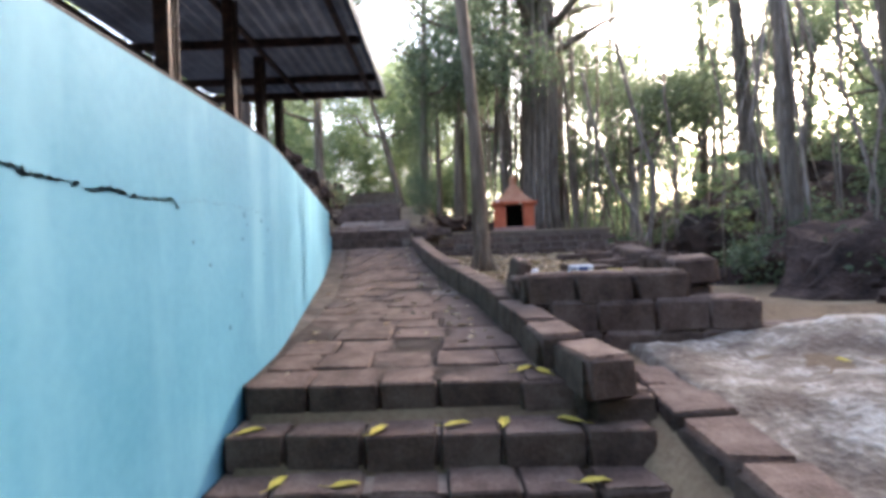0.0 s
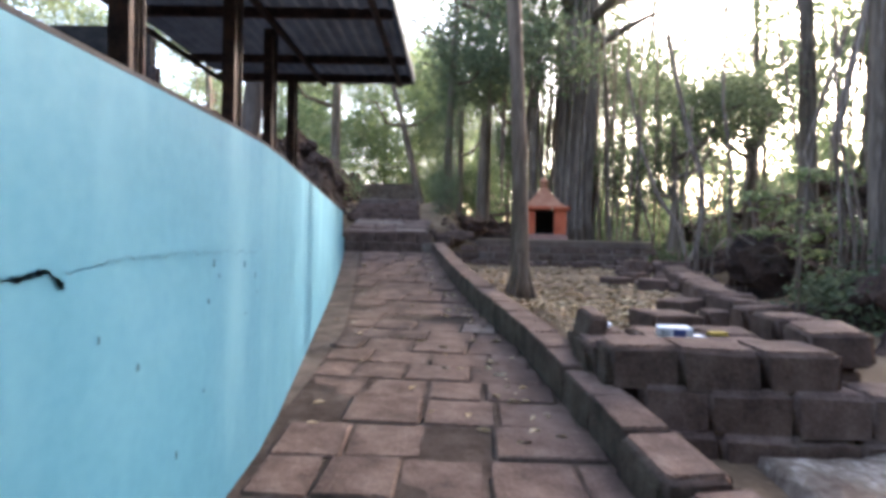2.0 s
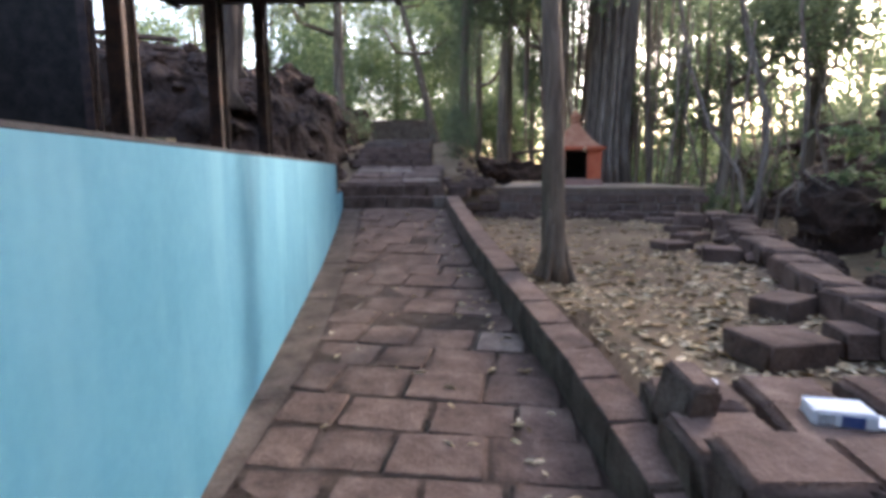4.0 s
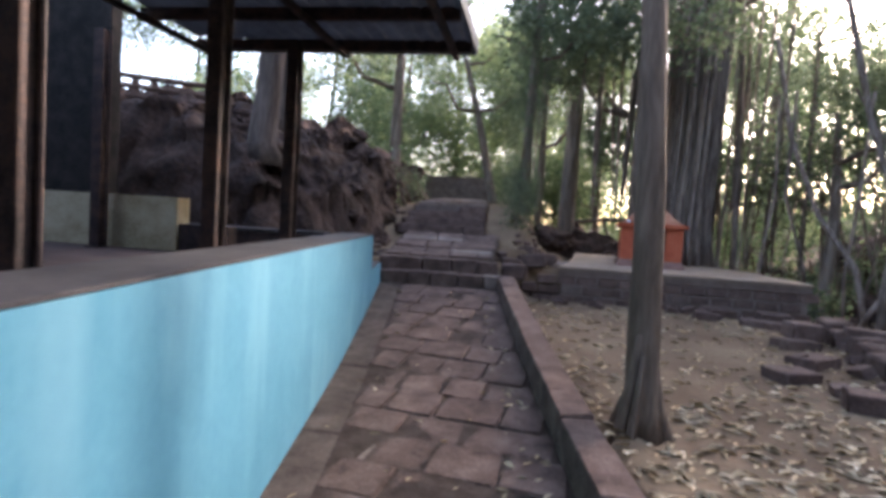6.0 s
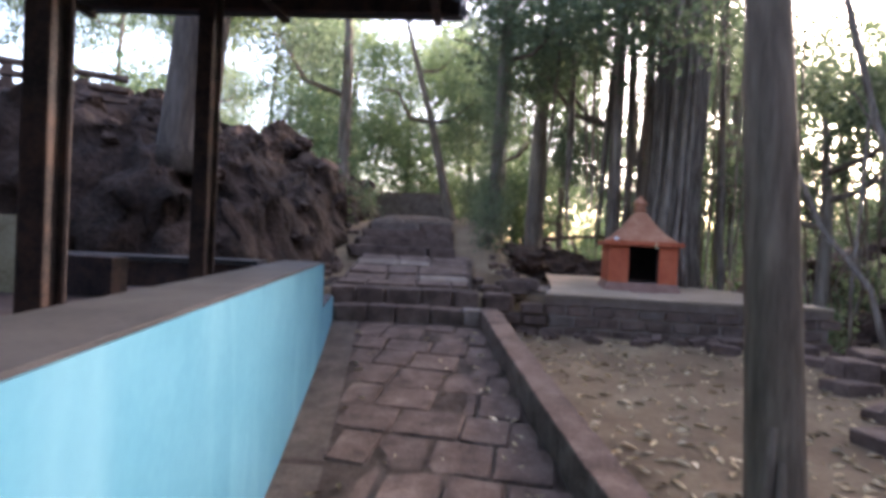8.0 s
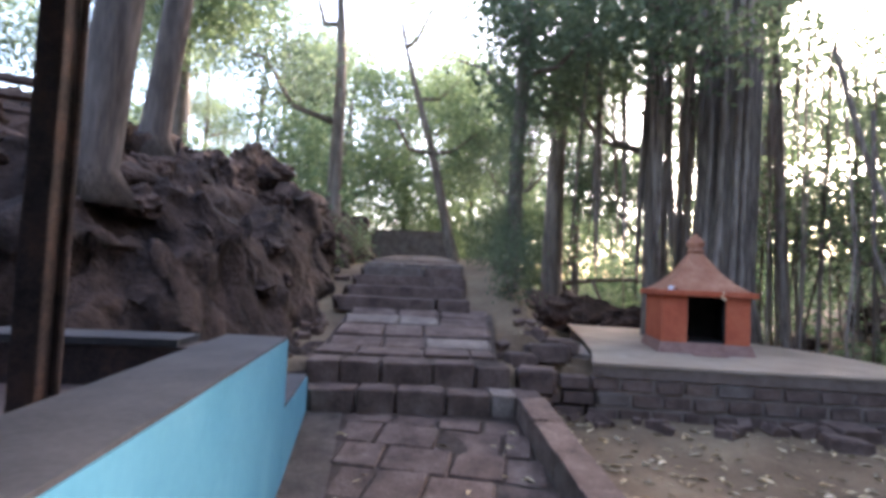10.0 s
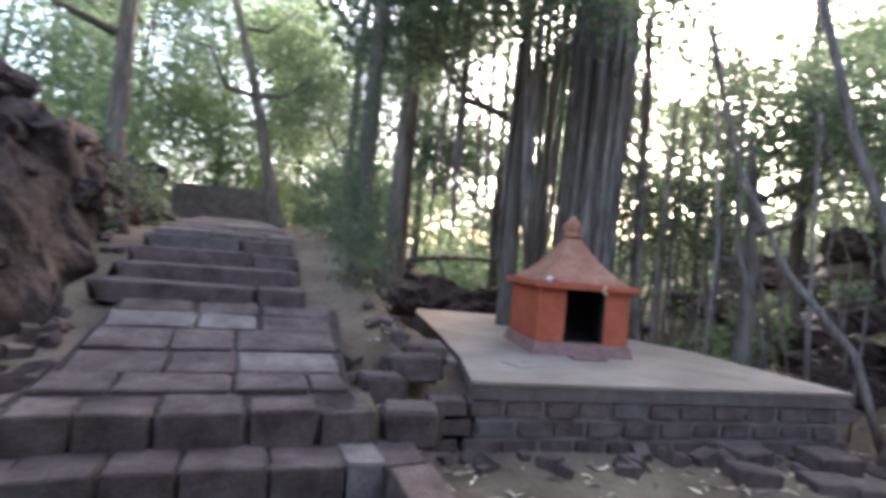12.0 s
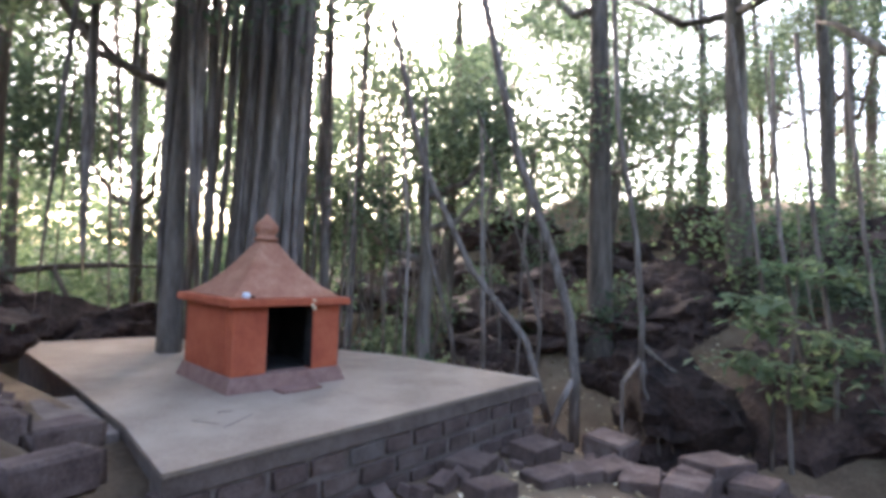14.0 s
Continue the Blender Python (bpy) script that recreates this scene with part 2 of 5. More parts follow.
def leaves_mesh(name, material, centres, spread, per, size, seed, droop=0.3, flat=0.0):
    """Many small folded leaves, gathered round the centres."""
    rg = np.random.default_rng(seed)
    c = np.repeat(np.asarray(centres, float), per, axis=0)
    n = len(c)
    p = c + rg.normal(0, 1, (n, 3)) * np.asarray(spread)
    d = rg.normal(0, 1, (n, 3))
    d[:, 2] = d[:, 2] * (1 - flat) * 0.6 - droop
    d /= np.linalg.norm(d, axis=1)[:, None]
    w = np.cross(d, rg.normal(0, 1, (n, 3)) * (1 - 0.9 * flat) + np.array([0, 0, 1.0 * flat * 3]))
    w /= np.linalg.norm(w, axis=1)[:, None] + 1e-9
    nn = np.cross(w, d)
    s = size * rg.uniform(0.6, 1.4, (n, 1))
    v = np.empty((n, 4, 3))
    v[:, 0] = p
    v[:, 1] = p + d * s * 0.5 + w * s * 0.27 + nn * s * 0.08
    v[:, 2] = p + d * s
    v[:, 3] = p + d * s * 0.5 - w * s * 0.27 + nn * s * 0.08
    i = np.arange(n)[:, None] * 4
    f = np.concatenate([i + np.array([0, 1, 2]), i + np.array([0, 2, 3])])
    me = bpy.data.meshes.new(name)
    me.from_pydata(v.reshape(-1, 3), [], f.tolist())
    me.materials.append(material)
    return me


def blob(rg, n, rx, ry, rz):
    """Clump centres in an uneven ellipsoid, fuller at its skin."""
    d = rg.normal(0, 1, (n, 3))
    d /= np.linalg.norm(d, axis=1)[:, None]
    r = rg.uniform(0.35, 1, (n, 1)) ** 0.6
    return d * r * np.array([rx, ry, rz])


# ---- the lie of the land ----
KERB = [(1.2, 0.95), (2.2, 0.80), (3.0, 0.66), (5.4, 0.40), (8.0, -0.02), (11.05, -0.53)]
WALL = [(-3.0, -1.07), (3.1, -1.07), (3.5, -1.085), (3.9, -1.13), (9.85, -2.03), (10.9, -2.2)]
RAMP = [(2.8, 0.80), (5.2, 0.95), (7.0, 1.06), (8.1, 1.15), (9.3, 1.32), (10.95, 1.58)]
STEPS_DOWN = [(2.80, 0.80), (2.53, 0.64), (2.28, 0.48), (1.55, 0.32), (0.75, 0.16)]


def kerb_x(y):
    return lerp(y, KERB)


def wall_x(y):
    return lerp(y, WALL)


def ramp_z(y):
    return lerp(y, RAMP)


def path_x(y):
    """Middle of the upper path."""
    return lerp(y, [(11, -1.45), (13, -1.75), (15, -1.85), (19, -2.2), (24, -2.75)])


def path_z(y):
    return lerp(y, [(11.25, 1.92), (11.9, 1.96), (13.1, 2.24), (13.12, 2.25), (14.6, 2.76), (17, 2.93), (19, 3.03), (24, 3.28)])


def sm(x, a, b):
    t = min(max((x - a) / (b - a), 0), 1)
    return t * t * (3 - 2 * t)


def edge_x(y):
    """Right-hand edge of the upper terrace."""
    return lerp(y, [(3.9, 1.85), (6.0, 2.3), (8.0, 2.75), (10.0, 3.4), (12.2, 3.7)])


def land(x, y):
    nz = 0.05 * noise.noise(Vector((x * 0.9, y * 0.9, 0))) + 0.35 * sm(abs(x), 8, 30) * noise.noise(Vector((x * 0.15, y * 0.15, 3)))
    if y < 12.45:
        low = 0.60 - 0.35 * sm(y, 2.5, 0) + 0.10 * sm(x, 1.2, 2.8) + 0.15 * sm(y, 2.0, 3.8)
        terr = 1.20 + 0.028 * (y - 7)
        right = low + (terr - low) * sm(y, 4.0, 4.25)
        right += (0.8 - right) * sm(x, edge_x(y) - 0.1, edge_x(y) + 0.9) * sm(y, 4.0, 4.4)
    else:
        right = 1.33 + (0.8 - 1.33) * sm(x, 3.6, 4.6)
        bank = path_z(y) - 0.06 + 0.12 * sm(y, 12.2, 14) - (path_z(y) + 0.06 - 1.80) * sm(x, -0.5, 0.15)
        right = bank + (right - bank) * sm(x, 0.4, 0.95) if y < 17.5 else bank + (1.3 - bank) * sm(x, -0.2, 3.0)
    hill = 0.42 * max(0, x - 5.2) * sm(y, -4, 2) * (1 - 0.55 * sm(y, 14, 26))
    right += min(hill, 4.2 + 0.04 * max(0, x - 15)) 
    right -= 0.05 * max(0, y - 20) * sm(y, 18, 30) * (1 - sm(x, 8, 14)) if y < 60 else 1.5
    # under the ramp, the steps and the upper path
    if y < 2.8:
        mid = max([z for yy, z in STEPS_DOWN if y > yy - 0.02] + [0.0]) - 0.10
    elif y < 11.4:
        mid = ramp_z(y) - 0.12
    else:
        mid = path_z(y) - 0.09
    # bank of rock beside the pavilion and the upper path
    if y < 10.3:
        left = -0.3 + 3.6 * sm(x, -9, -12)
    else:
        c = path_x(max(y, 11)) - 1.0
        left = path_z(y) - 0.05 - 0.45 * sm(x, c - 0.25, c - 0.7) + 1.9 * sm(x, -8.2, -10.0)
    kx = kerb_x(y) + 0.1 if y < 11.1 else path_x(y) + 0.95
    wx = wall_x(y) - 0.12 if y < 10.3 else path_x(max(y, 11)) - 0.95
    h = mid
    if x > kx:
        h = right if y < 11.5 else mid + (right - mid) * sm(x, kx, kx + 0.4)
    if x < wx:
        h = left if y < 10.3 else mid + (left - mid) * sm(x, wx, wx - 0.4)
    return h + (nz if (x > kx + 0.2 or x < wx - 0.3) else 0)


def ground_sheet():
    xs = list(np.arange(-9, 12.01, 0.2))
    ys = list(np.arange(-4, 26.01, 0.2))
    far = [14, 17, 21, 27, 36, 60, 120, 300, 900]
    xs = [-9 - (f - 12) for f in far[::-1]] + xs + far
    ys = [-4 - (f - 12) for f in far[::-1]] + ys + [26 + (f - 12) for f in far]
    vs = [(x, y, land(x, y)) for y in ys for x in xs]
    nx = len(xs)
    fs = [(j * nx + i, j * nx + i + 1, (j + 1) * nx + i + 1, (j + 1) * nx + i) for j in range(len(ys) - 1) for i in range(nx - 1)]
    me = bpy.data.meshes.new("ground")
    me.from_pydata(vs, [], fs)
    me.materials.append(SOIL)
    me.shade_smooth()
    return tagged(new("ground", me), "brown bare soil terraces strewn with dry leaves", "ground", kind="structure")


ground = ground_sheet()

# ---- the blue wall with its coping ----
ys_w = [-3.0, 0.0, 2.0, 3.1, 3.5, 3.9, 5.5, 7.0, 8.5, 9.85]


def band(inner, outer, z0, z1, ys=ys_w):
    poly = [(wall_x(y) + outer, y) for y in ys] + [(wall_x(y) + inner, y) for y in ys[::-1]]
    return prism(bmesh.new(), poly, z0, z1)


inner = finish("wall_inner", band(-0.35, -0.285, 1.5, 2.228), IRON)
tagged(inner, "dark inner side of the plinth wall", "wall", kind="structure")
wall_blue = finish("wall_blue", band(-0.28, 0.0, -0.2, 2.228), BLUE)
tagged(wall_blue, "sky blue painted masonry wall with cracks and painted-in sun dapples", "wall", kind="structure")
cop = finish("wall_coping", band(-0.36, -0.003, 2.231, 2.245), COPING)
tagged(cop, "grey cement coping along the blue wall", "coping", kind="structure")
bm = prism(bmesh.new(), [(-2.03, 9.853), (-2.21, 10.90), (-2.45, 10.86), (-2.31, 9.853)], 0.8, 1.83)
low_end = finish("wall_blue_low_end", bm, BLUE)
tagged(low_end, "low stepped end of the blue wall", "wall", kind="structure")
bm = prism(bmesh.new(), [(-2.035, 9.857), (-2.215, 10.90), (-2.45, 10.86), (-2.31, 9.857)], 1.834, 1.85)
tagged(finish("wall_low_coping", bm, COPING), "bare cement top of the low wall end", "coping", kind="structure")
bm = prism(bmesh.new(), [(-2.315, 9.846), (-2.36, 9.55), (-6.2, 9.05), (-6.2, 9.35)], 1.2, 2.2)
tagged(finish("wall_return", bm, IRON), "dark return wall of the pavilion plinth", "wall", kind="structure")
bm = prism(bmesh.new(), [(-2.535, 9.83), (-2.50, 9.52), (-6.2, 9.02), (-6.2, 9.38)], 2.204, 2.243)
tagged(finish("wall_return_coping", bm, COPING), "grey coping of the return wall", "coping", kind="structure")
# crack along the near wall: broken strips of lost paint
crack = thing("wall_crack", "jagged crack with dark lost paint in the blue wall", "crack", -1.066, 0, 0)
tagged(crack, kind="structure")
rc = random.Random(4)


def crack_line(way, w0, w1, step=0.02):
    bm = bmesh.new()
    prev = None
    y = way[0][0]
    while y <= way[-1][0]:
        z = lerp(y, way) + rc.uniform(-0.009, 0.009)
        w = rc.uniform(w0, w1) * rc.choice((0.25, 0.6, 1.0, 1.0))
        a, b = bm.verts.new((0.0, y, z + w)), bm.verts.new((0.0, y, z - w))
        if prev:
            bm.faces.new((prev[0], prev[1], b, a))
        prev = (a, b)
        y += rc.uniform(0.4, 1.2) * step
    bmesh.ops.solidify(bm, geom=bm.faces[:], thickness=0.003)
    return part("crack_line", bm, CRACK, crack)


WAY = [(1.33, 1.755), (1.42, 1.735), (1.6, 1.735), (1.68, 1.715), (1.78, 1.735), (1.86, 1.72), (2.1, 1.725), (2.19, 1.735), (2.24, 1.705)]
FAINT = [(2.24, 1.73), (2.45, 1.755), (3.05, 1.76), (3.4, 1.75)]
crack_line(WAY, 0.0025, 0.010)
crack_line(WAY[3:6], 0.003, 0.012, 0.012)
crack_line(WAY[6:], 0.002, 0.009, 0.012)
crack_line(FAINT, 0.0006, 0.0022)
crack_line(WAY[:2], 0.004, 0.014, 0.012)
for i in range(12):
    bm = bmesh.new()
    yy = rc.uniform(2.35, 3.4)
    box(bm, (0.001, yy, lerp(yy, WAY + FAINT[1:]) - abs(rc.gauss(0, 0.22))), (0.003, rc.uniform(0.003, 0.005), rc.uniform(0.006, 0.024)), jit=0.001)
    part("chip", bm, CRACK, crack)
bm = bmesh.new()
prev = None
yy, zz = WAY[0][0] - 0.005, WAY[0][1]
for i in range(10):
    w = 0.0025 - 0.00022 * i
    a, b = bm.verts.new((0.0, yy + w, zz)), bm.verts.new((0.0, yy - w, zz))
    if prev:
        bm.faces.new((prev[0], prev[1], b, a))
    prev = (a, b)
    yy -= rc.uniform(0.002, 0.010)
    zz -= 0.022
bmesh.ops.solidify(bm, geom=bm.faces[:], thickness=0.002)
part("crack_line", bm, CRACK, crack)

# ---- pavilion: floor, posts, roof, low wall ----
bm = prism(bmesh.new(), [(-1.35, -3), (-1.35, 3.4), (-2.3, 9.55), (-6.2, 9.0), (-6.2, -3)], 1.6, 2.0)
tagged(finish("pavilion_floor", bm, FLOOR_RED), "dusty red-brown floor of the pavilion", "floor", kind="structure")
bm = prism(bmesh.new(), [(-6.2, 8.55), (-3.62, 8.55), (-3.62, 8.75), (-6.2, 8.75)], 2.004, 2.52)
tagged(finish("wall_yellow", bm, YELLOW), "low stained yellow plaster wall", "wall", kind="structure")
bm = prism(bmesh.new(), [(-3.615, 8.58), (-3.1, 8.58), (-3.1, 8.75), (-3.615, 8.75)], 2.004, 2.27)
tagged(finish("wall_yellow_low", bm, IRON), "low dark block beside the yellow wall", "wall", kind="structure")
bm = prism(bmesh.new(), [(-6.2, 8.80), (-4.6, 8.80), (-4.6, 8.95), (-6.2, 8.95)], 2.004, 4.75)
tagged(finish("wall_north", bm, DARK), "dark sheet wall behind the yellow wall", "wall", kind="structure")
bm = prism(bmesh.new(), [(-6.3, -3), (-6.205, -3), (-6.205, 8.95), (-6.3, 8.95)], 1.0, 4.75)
tagged(finish("wall_west", bm, DARK), "dark back wall of the pavilion", "wall", kind="structure")


def post(x, y, top):
    e = thing("iron_post", "dark rusty iron post on the pavilion floor", "post", x, y, 2.003, "pavilion posts")
    bm = bmesh.new()
    h = top - 2.003
    box(bm, (0, 0, h / 2), (0.105, 0.105, h), bev=0.012)
    part("shaft", bm, IRON, e)
    bm = bmesh.new()
    box(bm, (0, 0, 0.008), (0.15, 0.15, 0.016), bev=0.004)
    part("base_plate", bm, IRON, e)
    bm = bmesh.new()
    tube(bm, [(0.07, 0.02, 0.02), (0.07, 0.02, h * 0.5), (0.07, 0.02, h)], [0.014] * 3, 8)
    part("conduit", bm, IRON, e, "thin conduit pipe up the post")
    return e


ROOF_Z = 4.18
for y in (1.9, 3.58, 5.4, 6.98, 8.6):
    post(wall_x(y) - 0.67, y, ROOF_Z - 0.14)
post(-4.3, 8.35, ROOF_Z - 0.14)
roof = thing("pavilion_roof", "dark sheet metal pavilion roof on iron beams", "roof", -2.3, 5.2, ROOF_Z)
bm = bmesh.new()
X0, X1, Y0, Y1 = -1.45, 1.42, -5.2, 3.85
k = 76
up = []
for i in range(k + 1):
    x = X0 + (X1 - X0) * i / k
    zz = 0.018 * math.sin(i * math.pi / 2) - 0.02 * (x - X0)
    up.append((bm.verts.new((x, Y0, zz + 0.012)), bm.verts.new((x, Y1 + 0.02 * x, zz + 0.012))))
for a, b in zip(up, up[1:]):
    bm.faces.new((a[0], b[0], b[1], a[1]))
bmesh.ops.solidify(bm, geom=bm.faces[:], thickness=0.006)
part("roof_sheet", bm, SHEET, roof, "dark corrugated metal sheet")
for y in (-5.0, -2.9, -1.45, 0.0, 1.45, 2.9, 3.7):
    bm = bmesh.new()
    box(bm, (0, y, -0.09), (2.8, 0.06, 0.1), bev=0.006)
    part("rafter", bm, IRON, roof)
for x in (-1.3, 0.15, 1.25):
    bm = bmesh.new()
    box(bm, (x, -0.7, -0.16), (0.06, 9.0, 0.05), bev=0.006)
    part("beam", bm, IRON, roof)
bm = bmesh.new()
box(bm, (1.44, -0.7, -0.06), (0.02, 9.0, 0.14), bev=0.004)
part("fascia", bm, SHEET, roof)
bm = bmesh.new()
box(bm, (0, 3.86, -0.06), (2.85, 0.02, 0.12), bev=0.004)
part("fascia", bm, SHEET, roof)

# ---- shrine and its platform ----
PLAT_Z = 1.87
platform = new("platform", None)
tagged(platform, "cement slab platform faced with laterite blocks", "platform", kind="structure")
bm = prism(bmesh.new(), [(0.21, 12.20), (3.70, 12.05), (3.62, 13.9), (3.40, 14.6), (2.2, 16.9), (0.85, 17.3), (0.56, 14.4), (0.41, 13.15)], PLAT_Z - 0.028, PLAT_Z)
part("slab", bm, CEMENT, platform, "pale cement slab")
bm = prism(bmesh.new(), [(0.27, 12.225), (3.66, 12.09), (3.57, 14.0), (2.2, 16.8), (0.9, 17.2), (0.62, 14.4)], 0.7, PLAT_Z - 0.032)
part("core", bm, PALE_MORTAR, platform)
bm = prism(bmesh.new(), [(0.22, 12.212), (3.695, 12.062), (3.62, 13.9), (3.5, 13.9), (3.58, 12.2), (0.26, 12.34)], PLAT_Z - 0.135, PLAT_Z - 0.031)
part("plaster_band", bm, PLASTER, platform, "grey plastered band under the slab")
bm = prism(bmesh.new(), [(0.08, 13.25), (0.395, 13.16), (0.54, 14.35), (0.26, 14.42)], PLAT_Z - 0.13, PLAT_Z - 0.05)
part("side_slab", bm, STONE_PALE, platform, "rough sunken slab beside the platform edge")
for (x, y, sx, sy, a) in ((0.95, 12.75, 0.34, 0.006, 28), (0.78, 12.86, 0.006, 0.2, 22), (1.0, 13.0, 0.1, 0.006, -20)):
    bm = bmesh.new()
    box(bm, (x, y, PLAT_Z + 0.001), (sx, sy, 0.003), rz=a, jit=0.001)
    part("hairline_crack", bm, MORTAR, platform)

SH = (1.83, 13.86)
shrine = thing("shrine", "small orange painted shrine with pyramid roof on a cement platform", "shrine", *SH, PLAT_Z, rz=-6.8)
bm = bmesh.new()
r = bmesh.ops.create_cone(bm, segments=4, radius1=0.54 * math.sqrt(2), radius2=0.50 * math.sqrt(2), depth=0.12, cap_ends=True, matrix=pose(0, 0, 0.062, 0, 0, 45))
part("plinth", bm, PLINTH, shrine, "grimy splayed plinth")
# body walls round a doorway
W, D, ZB, ZT, DW, DH0, DH1 = 0.98, 0.98, 0.12, 0.67, 0.21, 0.125, 0.655
DX = 0.01
for nm, c, s in (("wall", (-(W / 2 + DW - DX) / 2, -D / 2 + 0.06, (ZB + ZT) / 2), (W / 2 - DW + DX, 0.12, ZT - ZB)),
                 ("wall", ((W / 2 + DW + DX) / 2, -D / 2 + 0.06, (ZB + ZT) / 2), (W / 2 - DW - DX, 0.12, ZT - ZB)),
                 ("wall", (-W / 2 + 0.06, 0.0625, (ZB + ZT) / 2), (0.12, D - 0.13, ZT - ZB)),
                 ("wall", (W / 2 - 0.06, 0.0625, (ZB + ZT) / 2), (0.12, D - 0.13, ZT - ZB)),
                 ("wall", (0, D / 2 - 0.06, (ZB + ZT) / 2), (W - 0.25, 0.12, ZT - ZB))):
    bm = bmesh.new()
    box(bm, c, s, bev=0.012, jit=0.002)
    part(nm, bm, ORANGE, shrine)
# added panels: the shade behind the doorway, put in as near-black colour
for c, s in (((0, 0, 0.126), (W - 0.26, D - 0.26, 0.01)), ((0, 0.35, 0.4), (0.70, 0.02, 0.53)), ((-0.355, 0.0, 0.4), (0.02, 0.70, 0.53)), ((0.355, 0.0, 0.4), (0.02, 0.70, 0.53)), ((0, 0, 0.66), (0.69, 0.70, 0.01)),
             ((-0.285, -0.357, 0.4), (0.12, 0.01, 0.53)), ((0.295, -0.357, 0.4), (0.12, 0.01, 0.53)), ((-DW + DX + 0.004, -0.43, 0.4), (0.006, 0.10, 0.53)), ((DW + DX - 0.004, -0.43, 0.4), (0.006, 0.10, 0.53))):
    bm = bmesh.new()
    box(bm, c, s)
    part("inner_lining", bm, DARK, shrine, "near-black panels painting the shade inside the doorway")
bm = bmesh.new()
box(bm, (0, 0, 0.705), (1.12, 1.12, 0.066), bev=0.014, jit=0.002)
part("eave_slab", bm, ORANGE, shrine)
bm = bmesh.new()
prof = [(0.50, 0.738), (0.36, 0.84), (0.24, 0.97), (0.135, 1.12), (0.075, 1.215)]
rings = []
for hw, z in prof:
    rings.append([bm.verts.new((sx * hw, sy * hw, z)) for sx, sy in ((-1, -1), (1, -1), (1, 1), (-1, 1))])
for a, b in zip(rings, rings[1:]):
    for i in range(4):
        bm.faces.new((a[i], a[(i + 1) % 4], b[(i + 1) % 4], b[i]))
bm.faces.new(rings[0][::-1])
bm.faces.new(rings[-1])
bmesh.ops.bevel(bm, geom=bm.edges[:], offset=0.012, segments=2, affect="EDGES")
part("pyramid_roof", bm, ROOFPAINT, shrine, "faded ochre stepped pyramid roof")
bm = bmesh.new()
prof = [(0.085, 1.213), (0.115, 1.235), (0.085, 1.258), (0.075, 1.27), (0.105, 1.31), (0.11, 1.345), (0.085, 1.385), (0.045, 1.42), (0.018, 1.455), (0.004, 1.465)]
tube(bm, [(0, 0, z) for _, z in prof], [r_ for r_, _ in prof], 16)
part("finial", bm, ROOFPAINT, shrine, "rounded pot finial", smooth=True)
bm = bmesh.new()
box(bm, (0.0, -0.66, 0.014), (0.36, 0.16, 0.022), rz=4, bev=0.006)
part("door_step", bm, PLINTH, shrine, "flat offering slab at the doorway")
lamp = thing("oil_lamp", "small white clay lamp standing on the shrine eave", "lamp", 1.38, 13.42, PLAT_Z + 0.74)
bm = bmesh.new()
tube(bm, [(0, 0, 0), (0, 0, 0.02), (0, 0, 0.045)], [0.025, 0.032, 0.024], 10)
part("bowl", bm, WHITE, lamp)
bm = bmesh.new()
tube(bm, [(0.06, 0.01, 0), (0.06, 0.01, 0.018)], [0.018, 0.02], 8)
part("cup", bm, DARK, lamp)
flower = thing("marigold_offering", "pale dried flower offering hung over the shrine door", "offering", 1.92, 13.27, PLAT_Z + 0.70)
for i in range(5):
    bm = bmesh.new()
    bmesh.ops.create_icosphere(bm, subdivisions=1, radius=0.017, matrix=pose(rc.uniform(-0.03, 0.03), -0.02, rc.uniform(-0.05, 0.03)))
    part("blossom", bm, DRY, flower)


# ---- rocks ----
ROCKS = [rock_mesh("rock", i, ROCK, 0.9, 4) for i in range(6)]


def rock(x, y, z, sx, sy, sz, rz=0.0, label="dark weathered laterite boulder on the bank", group="boulders on the bank"):
    ob = new("boulder", random.choice(ROCKS))
    ob.matrix_world = pose(x, y, z, random.uniform(-15, 15), random.uniform(-15, 15), rz) @ Matrix.Diagonal((sx, sy, sz, 1))
    return tagged(ob, label, "boulder", group)



def bank_z(x, y):
    c = lerp(y, [(9.4, -2.75), (10.9, -2.75), (12.2, -2.72), (13.2, -2.72), (16, -2.9), (21, -3.4)])
    d = c - x
    p = Vector((x, y, 0))
    crag = 0.30 * noise.noise(p * 1.1) - 0.26 * abs(noise.noise(p * 1.7 + Vector((4, 1, 0)))) - 0.16 * abs(noise.noise(p * 3.7)) + 0.08 * noise.noise(p * 7.0) + 0.12
    top = lerp(y, [(9.4, 2.3), (11, 2.3), (13, 2.2), (16, 1.75), (21, 1.2)])
    foot = lerp(y, [(9.4, 1.5), (10.9, 1.75), (11.3, 1.95), (13, 2.2), (14.6, 2.7), (21, 3.1)])
    return foot - 0.2 + sm(y, 9.45, 10.5) * top * (0.50 * sm(d, -0.05, 0.6) + 0.30 * sm(d, 0.5, 1.6) + 0.20 * sm(d, 1.6, 3.2)) + 1.2 * crag * sm(d, 0, 0.5) * sm(y, 9.45, 10.2)


